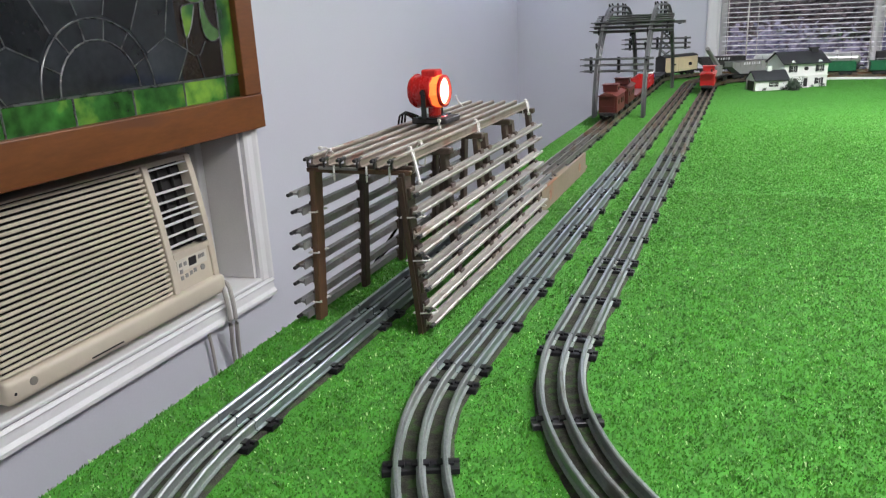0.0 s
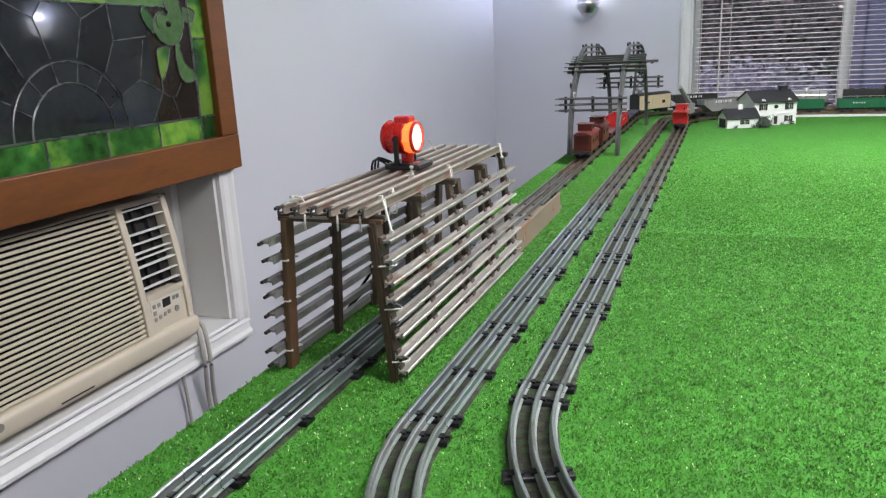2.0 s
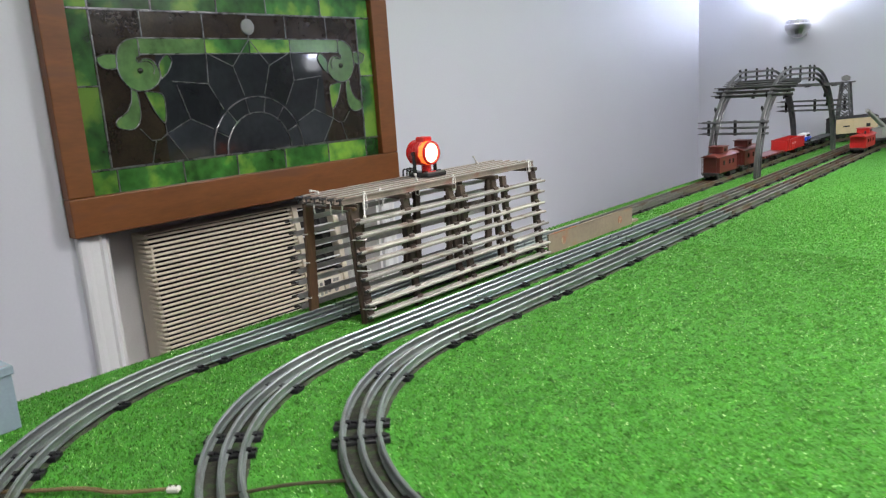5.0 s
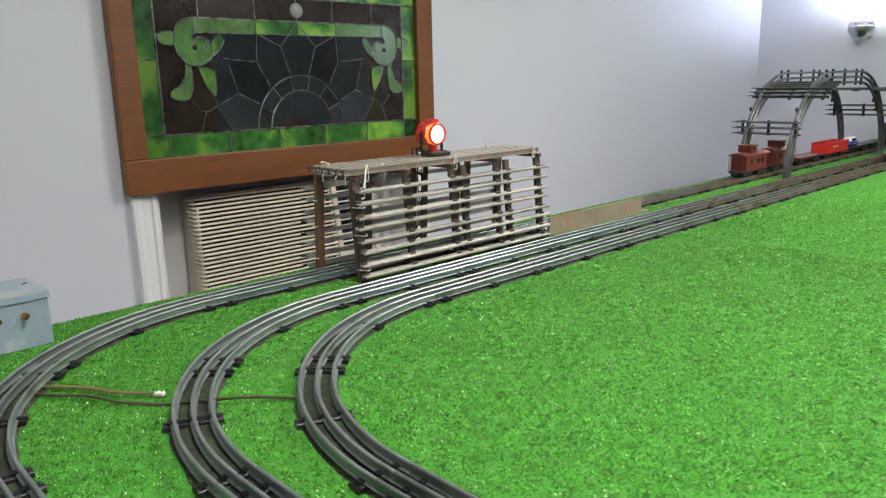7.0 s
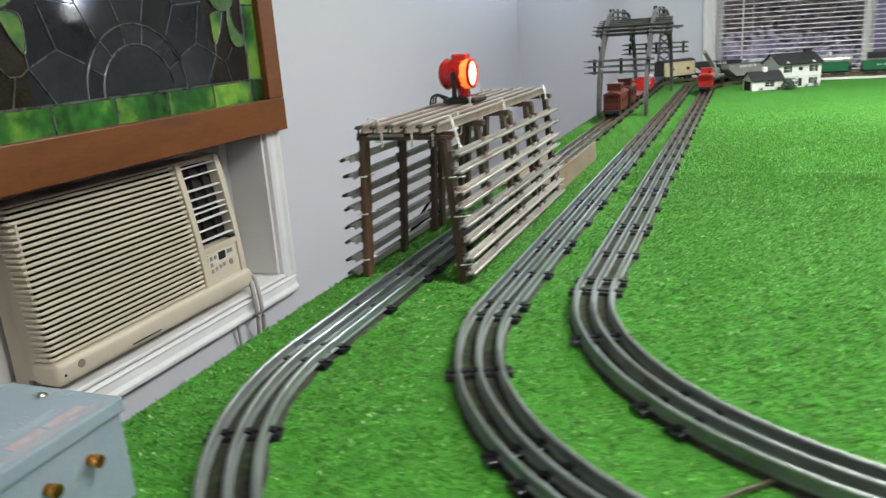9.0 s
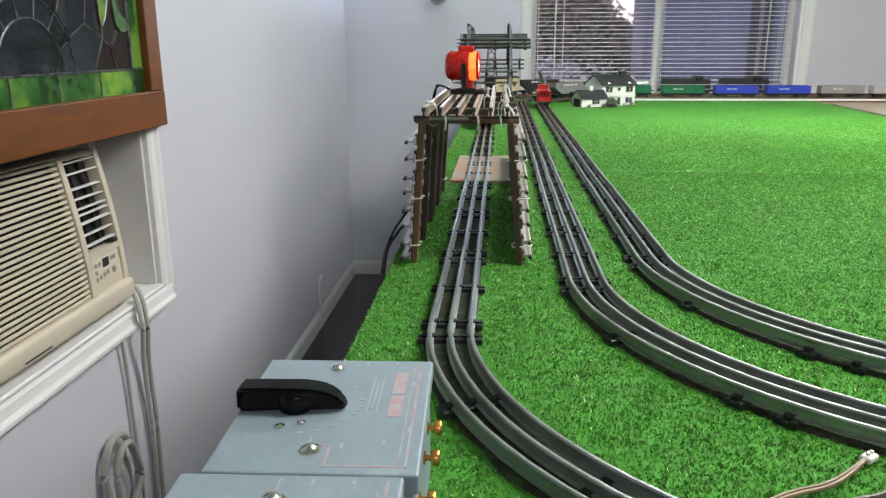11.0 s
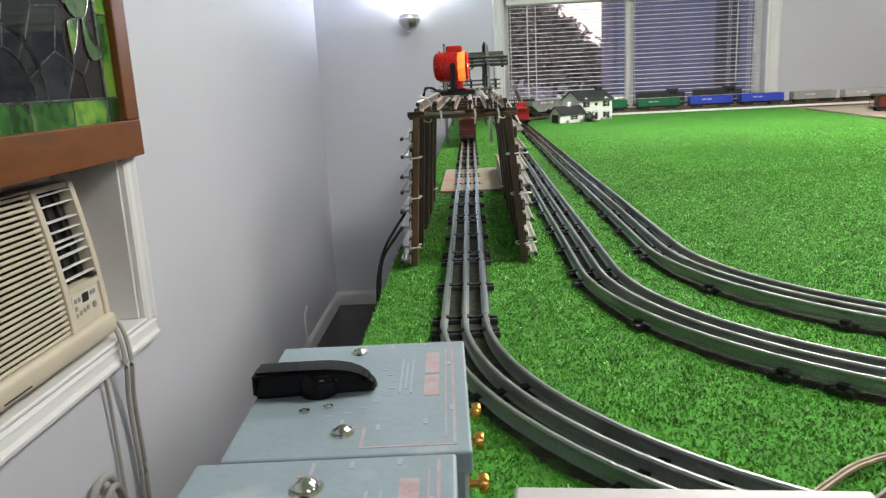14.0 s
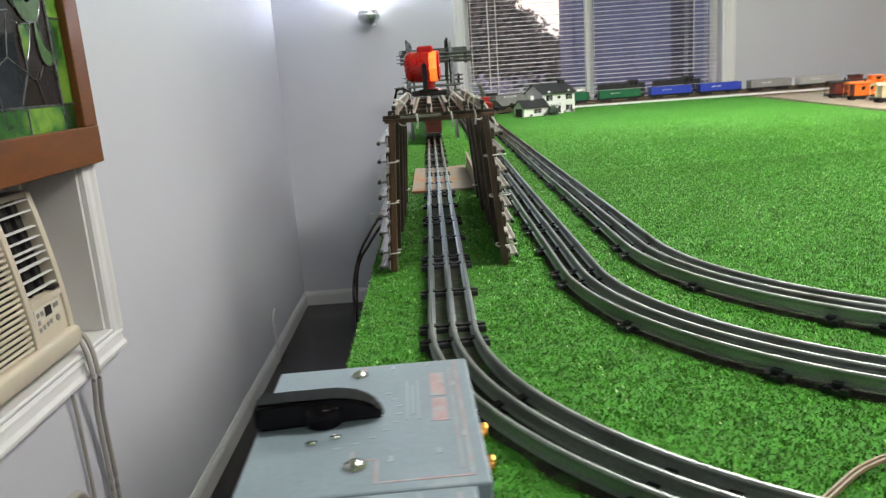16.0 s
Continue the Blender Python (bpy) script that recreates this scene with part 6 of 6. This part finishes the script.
# ---- sconces ----
for sx in (-0.59, 2.155):
    sc = thing("wall_sconce", "chrome wall sconce with a bright white glass shade", "sconce", "sconces on the far wall", pose(sx, WY, 0.527) @ Matrix.Scale(1.02, 4))
    part("backplate", boxes((-0.03, -0.012, -0.04, 0.03, -0.0005, 0.05), bevel=0.003), CHROME, sc)
    part("bowl", lathe([(0.0, -0.052), (0.022, -0.048), (0.040, -0.034), (0.052, -0.012), (0.056, 0.012), (0.054, 0.030), (0.048, 0.040), (0.044, 0.030), (0.0, 0.020)], 16, pose(0, -0.070, 0)), CHROME, sc)
    part("rib", lathe([(0.052, -0.014), (0.0575, -0.008), (0.0585, 0.014), (0.053, 0.020)], 28, pose(0, -0.070, 0)), CHROME, sc, smooth=True)
    part("shade", lathe([(0.030, 0.036), (0.046, 0.06), (0.058, 0.10), (0.062, 0.14), (0.058, 0.142), (0.052, 0.10), (0.0, 0.05)], 24, pose(0, -0.070, 0)), SHADE, sc, "glowing white glass shade", True)

# ---- ceiling fixtures ----
for lx, ly, lw in LAMPS:
    cf = thing("ceiling_light", "white ceiling light with a lit diffuser", "ceiling light", "ceiling lights", pose(lx, ly, CEIL))
    part("frame", boxes((-0.50, -0.165, -0.055, 0.50, -0.150, -0.0005), (-0.50, 0.150, -0.055, 0.50, 0.165, -0.0005), (-0.50, -0.149, -0.055, -0.485, 0.149, -0.0005), (0.485, -0.149, -0.055, 0.50, 0.149, -0.0005)), TRIMW, cf)
    part("diffuser", boxes((-0.484, -0.148, -0.050, 0.484, 0.148, -0.040), bevel=0.003), PANEL, cf)

# ---- the stained-glass panel ----
SGX, SY0, SY1, SZ0, SZ1 = -1.086, 0.700, 1.724, 0.068, 0.705
GY0, GY1, GZ0, GZ1 = 0.759, 1.658, 0.154, 0.615
sg = thing("stained_glass_panel", "old wood-framed stained-glass window panel hung over the air conditioner", "stained glass")
FB = SGX - 0.034


def frame_bar(rows):
    bm = boxes(*rows, bevel=0.003, seg=2)
    return part("frame_member", bm, WOODF, sg, "", False)


frame_bar([(FB, SY0, SZ0, SGX, SY1, GZ0)])
frame_bar([(FB, SY0, GZ1, SGX, SY1, SZ1)])
frame_bar([(FB, SY0, GZ0 + 0.0005, SGX - 0.001, GY0, GZ1 - 0.0005)])
frame_bar([(FB, GY1, GZ0 + 0.0005, SGX - 0.001, SY1, GZ1 - 0.0005)])
part("backing", boxes((FB + 0.001, GY0, GZ0, FB + 0.004, GY1, GZ1)), BLACKIN, sg)
GX = SGX - 0.022      # plane of the glass
GW, GH = GY1 - GY0, GZ1 - GZ0


def uv(u, v):
    return (GY0 + GW * u, GZ0 + GH * v)


def glass(points, material, lift=0.0, depth=0.003):
    bm = poly(points, depth)
    ob = part("glass_piece", bm, material, sg)
    ob.location.x = GX + lift
    return ob


def came(points, r=0.0022, lift=0.0035):
    part("lead_line", tube([(GX + lift, y, z) for y, z in points], r, 6), LEAD, sg)


def came_straight(a, b, r=0.0022, lift=0.0035):
    part("lead_line", rods(((GX + lift, *a), (GX + lift, *b), r), seg=6), LEAD, sg)


BU, BV = 0.060, 0.118
# green border
rows = [(0, [0, 0.072, 0.258, 0.429, 0.600, 0.774, 0.94, 1.0]), (1, [0, 0.06, 0.225, 0.42, 0.586, 0.793, 1.0])]
for top, us in rows:
    v0, v1 = (1 - BV, 1) if top else (0, BV)
    for a, b in zip(us, us[1:]):
        glass([uv(a + 0.002, v0), uv(b - 0.002, v0), uv(b - 0.002, v1), uv(a + 0.002, v1)], GLASSG)
        came_straight(uv(b, v0), uv(b, v1)) if b < 1 else None
    came_straight(uv(0, BV if not top else 1 - BV), uv(1, BV if not top else 1 - BV), 0.0028)
for right in (0, 1):
    u0, u1 = (1 - BU, 1) if right else (0, BU)
    vs = [BV, 0.52, 1 - BV]
    for a, b in zip(vs, vs[1:]):
        glass([uv(u0, a + 0.004), uv(u1, a + 0.004), uv(u1, b - 0.004), uv(u0, b - 0.004)], GLASSG)
    came_straight(uv(u0, 0.52), uv(u1, 0.52))
    came_straight(uv(BU if not right else 1 - BU, BV), uv(BU if not right else 1 - BU, 1 - BV), 0.0028)
# dark field: a band of seedy pieces above, dark glass below
TB = 0.748
us = [BU, 0.19, 0.37, 0.515, 0.65, 0.81, 1 - BU]
for a, b in zip(us, us[1:]):
    glass([uv(a + 0.002, TB), uv(b - 0.002, TB), uv(b - 0.002, 1 - BV), uv(a + 0.002, 1 - BV)], GLASSR)
    if b < 0.9:
        came_straight(uv(b, TB), uv(b, 1 - BV), 0.0018)
glass([uv(BU, BV), uv(0.22, BV), uv(0.22, TB), uv(BU, TB)], GLASSR, -0.0008)
glass([uv(0.78, BV), uv(1 - BU, BV), uv(1 - BU, TB), uv(0.78, TB)], GLASSR, -0.0008)
glass([uv(0.22, BV), uv(0.78, BV), uv(0.78, TB), uv(0.22, TB)], GLASSD, -0.0008)
# the sun: half disc, ring and petals
SUN = Vector(uv(0.515, BV))


def pol(r, a):
    return (SUN.x + r * math.cos(radians(a)), SUN.y + r * math.sin(radians(a)))


R1, R2 = 0.102, 0.143
glass([pol(R1, a) for a in range(0, 181, 10)], GLASSD, 0.0006)
for k in range(7):
    a0, a1 = 180 * k / 7, 180 * (k + 1) / 7
    seg = [a0 + 1 + (a1 - a0 - 2) * j / 4 for j in range(5)]
    glass([pol(R1 + 0.001, a) for a in seg] + [pol(R2 - 0.001, a) for a in seg[::-1]], GLASSD, 0.0006)
    if k < 6:
        came_straight(pol(R1, a1), pol(R2, a1), 0.0014)
came([pol(R1, a) for a in range(0, 181, 12)], 0.0021, 0.0042)
came([pol(R2, a) for a in range(0, 181, 12)], 0.0018, 0.0042)
TIP, SH, RA, RB, RC = (0.371, 0.672), (0.452, 0.600), (0.480, 0.440), (0.405, 0.372), (0.364, 0.270)


def flip(p, mirror):
    return uv(1.03 - p[0], p[1]) if mirror else uv(*p)


glass([uv(*p) for p in (RA, (0.550, 0.440), (0.578, 0.600), (0.515, 0.745), SH)], GLASSD, 0.0003)
for mirror in (0, 1):
    for petal in ((RA, SH, TIP, (0.366, 0.510), RB), (RB, (0.366, 0.510), (0.270, 0.512), (0.297, 0.332), RC), (RC, (0.297, 0.332), (0.223, 0.266), (0.274, 0.126), (0.362, 0.126))):
        pts = [flip(p, mirror) for p in petal]
        glass(pts if mirror else pts[::-1], GLASSD, 0.0003)
    for p, q in ((SH, RA), (SH, (0.515, 0.745)), (TIP, SH), (TIP, (0.366, 0.510)), ((0.366, 0.510), RB), ((0.366, 0.510), (0.258, 0.530)), ((0.270, 0.512), (0.297, 0.332)), ((0.297, 0.332), RC),
                 ((0.297, 0.332), (0.223, 0.266)), ((0.223, 0.266), (0.274, 0.118)), ((0.223, 0.266), (0.202, 0.239)), ((0.202, 0.239), (0.177, 0.238)), ((0.177, 0.238), (0.150, 0.301)), ((0.190, 0.239), (0.170, 0.120)), ((0.221, 0.330), (0.223, 0.266))):
        came_straight(flip(p, mirror), flip(q, mirror), 0.0015)
# the green scroll with its curled ends
for mirror in (0, 1):
    def fl(u, v):
        return flip((u, v), mirror)

    def gl(pts, material, lift):
        glass([fl(*p) for p in (pts if not mirror else pts[::-1])], material, lift)

    def leaded(pts, material, r=0.0014, lift=0.0009):
        gl(pts, material, lift)
        came([fl(*p) for p in (*pts, pts[0])], r, 0.0044)

    gl([(0.175, 0.668), (0.368, 0.668), (0.368, 0.748), (0.175, 0.748)], GLASSL, 0.0008)
    gl([(0.371, 0.668), (0.513, 0.668), (0.513, 0.748), (0.371, 0.748)], GLASSG, 0.0008)
    leaded([(0.176, 0.748), (0.145, 0.736), (0.124, 0.705), (0.114, 0.655), (0.113, 0.600), (0.122, 0.545), (0.140, 0.505), (0.165, 0.488), (0.192, 0.494), (0.214, 0.518), (0.226, 0.556), (0.223, 0.604), (0.207, 0.640), (0.186, 0.646), (0.172, 0.628), (0.166, 0.650), (0.177, 0.668)], GLASSL, 0.0016)
    leaded([(0.140, 0.497), (0.136, 0.440), (0.122, 0.392), (0.092, 0.352), (0.090, 0.322), (0.112, 0.302), (0.138, 0.308), (0.154, 0.350), (0.158, 0.410), (0.154, 0.488)], GLASSL)
    leaded([(0.176, 0.484), (0.205, 0.480), (0.226, 0.462), (0.228, 0.390), (0.221, 0.322), (0.200, 0.370), (0.186, 0.430)], GLASSG)
    leaded([(0.114, 0.668), (0.090, 0.672), (0.064, 0.652), (0.072, 0.612), (0.092, 0.598), (0.112, 0.606)], GLASSL)
    leaded([(0.229, 0.545), (0.250, 0.580), (0.264, 0.632), (0.254, 0.665), (0.238, 0.648), (0.226, 0.612)], GLASSG)
    came([fl(*p) for p in ((0.172, 0.628), (0.196, 0.634), (0.212, 0.605), (0.208, 0.570))], 0.0012, 0.0048)
    y, z = fl(0.172, 0.588)
    part("bead", lathe([(0.0068, 0), (0.0062, 0.0035), (0.004, 0.006), (0, 0.0068)], 14, Matrix.Translation((GX + 0.0042, y, z)) @ pose(0, 0, 0, 0, 90, 0)), BLK, sg, "dark round glass bead", True)
    came_straight(fl(0.175, 0.748), fl(0.513, 0.748), 0.0017, 0.0044)
    came_straight(fl(0.175, 0.668), fl(0.513, 0.668), 0.0017, 0.0044)
    came_straight(fl(0.3695, 0.668), fl(0.3695, 0.748), 0.0014, 0.0044)
    came_straight(fl(0.176, 0.668), fl(0.176, 0.748), 0.0014, 0.0044)
y, z = uv(0.515, 0.812)
part("jewel", lathe([(0.0205, 0), (0.020, 0.003), (0.013, 0.006), (0, 0.0075)], 20, Matrix.Translation((GX + 0.0036, y, z)) @ pose(0, 0, 0, 0, 90, 0)), JEWEL, sg, "round clear glass jewel", True)

for scrap in (TIE0, WHEEL0, TRUCK0):
    bpy.data.objects.remove(scrap)
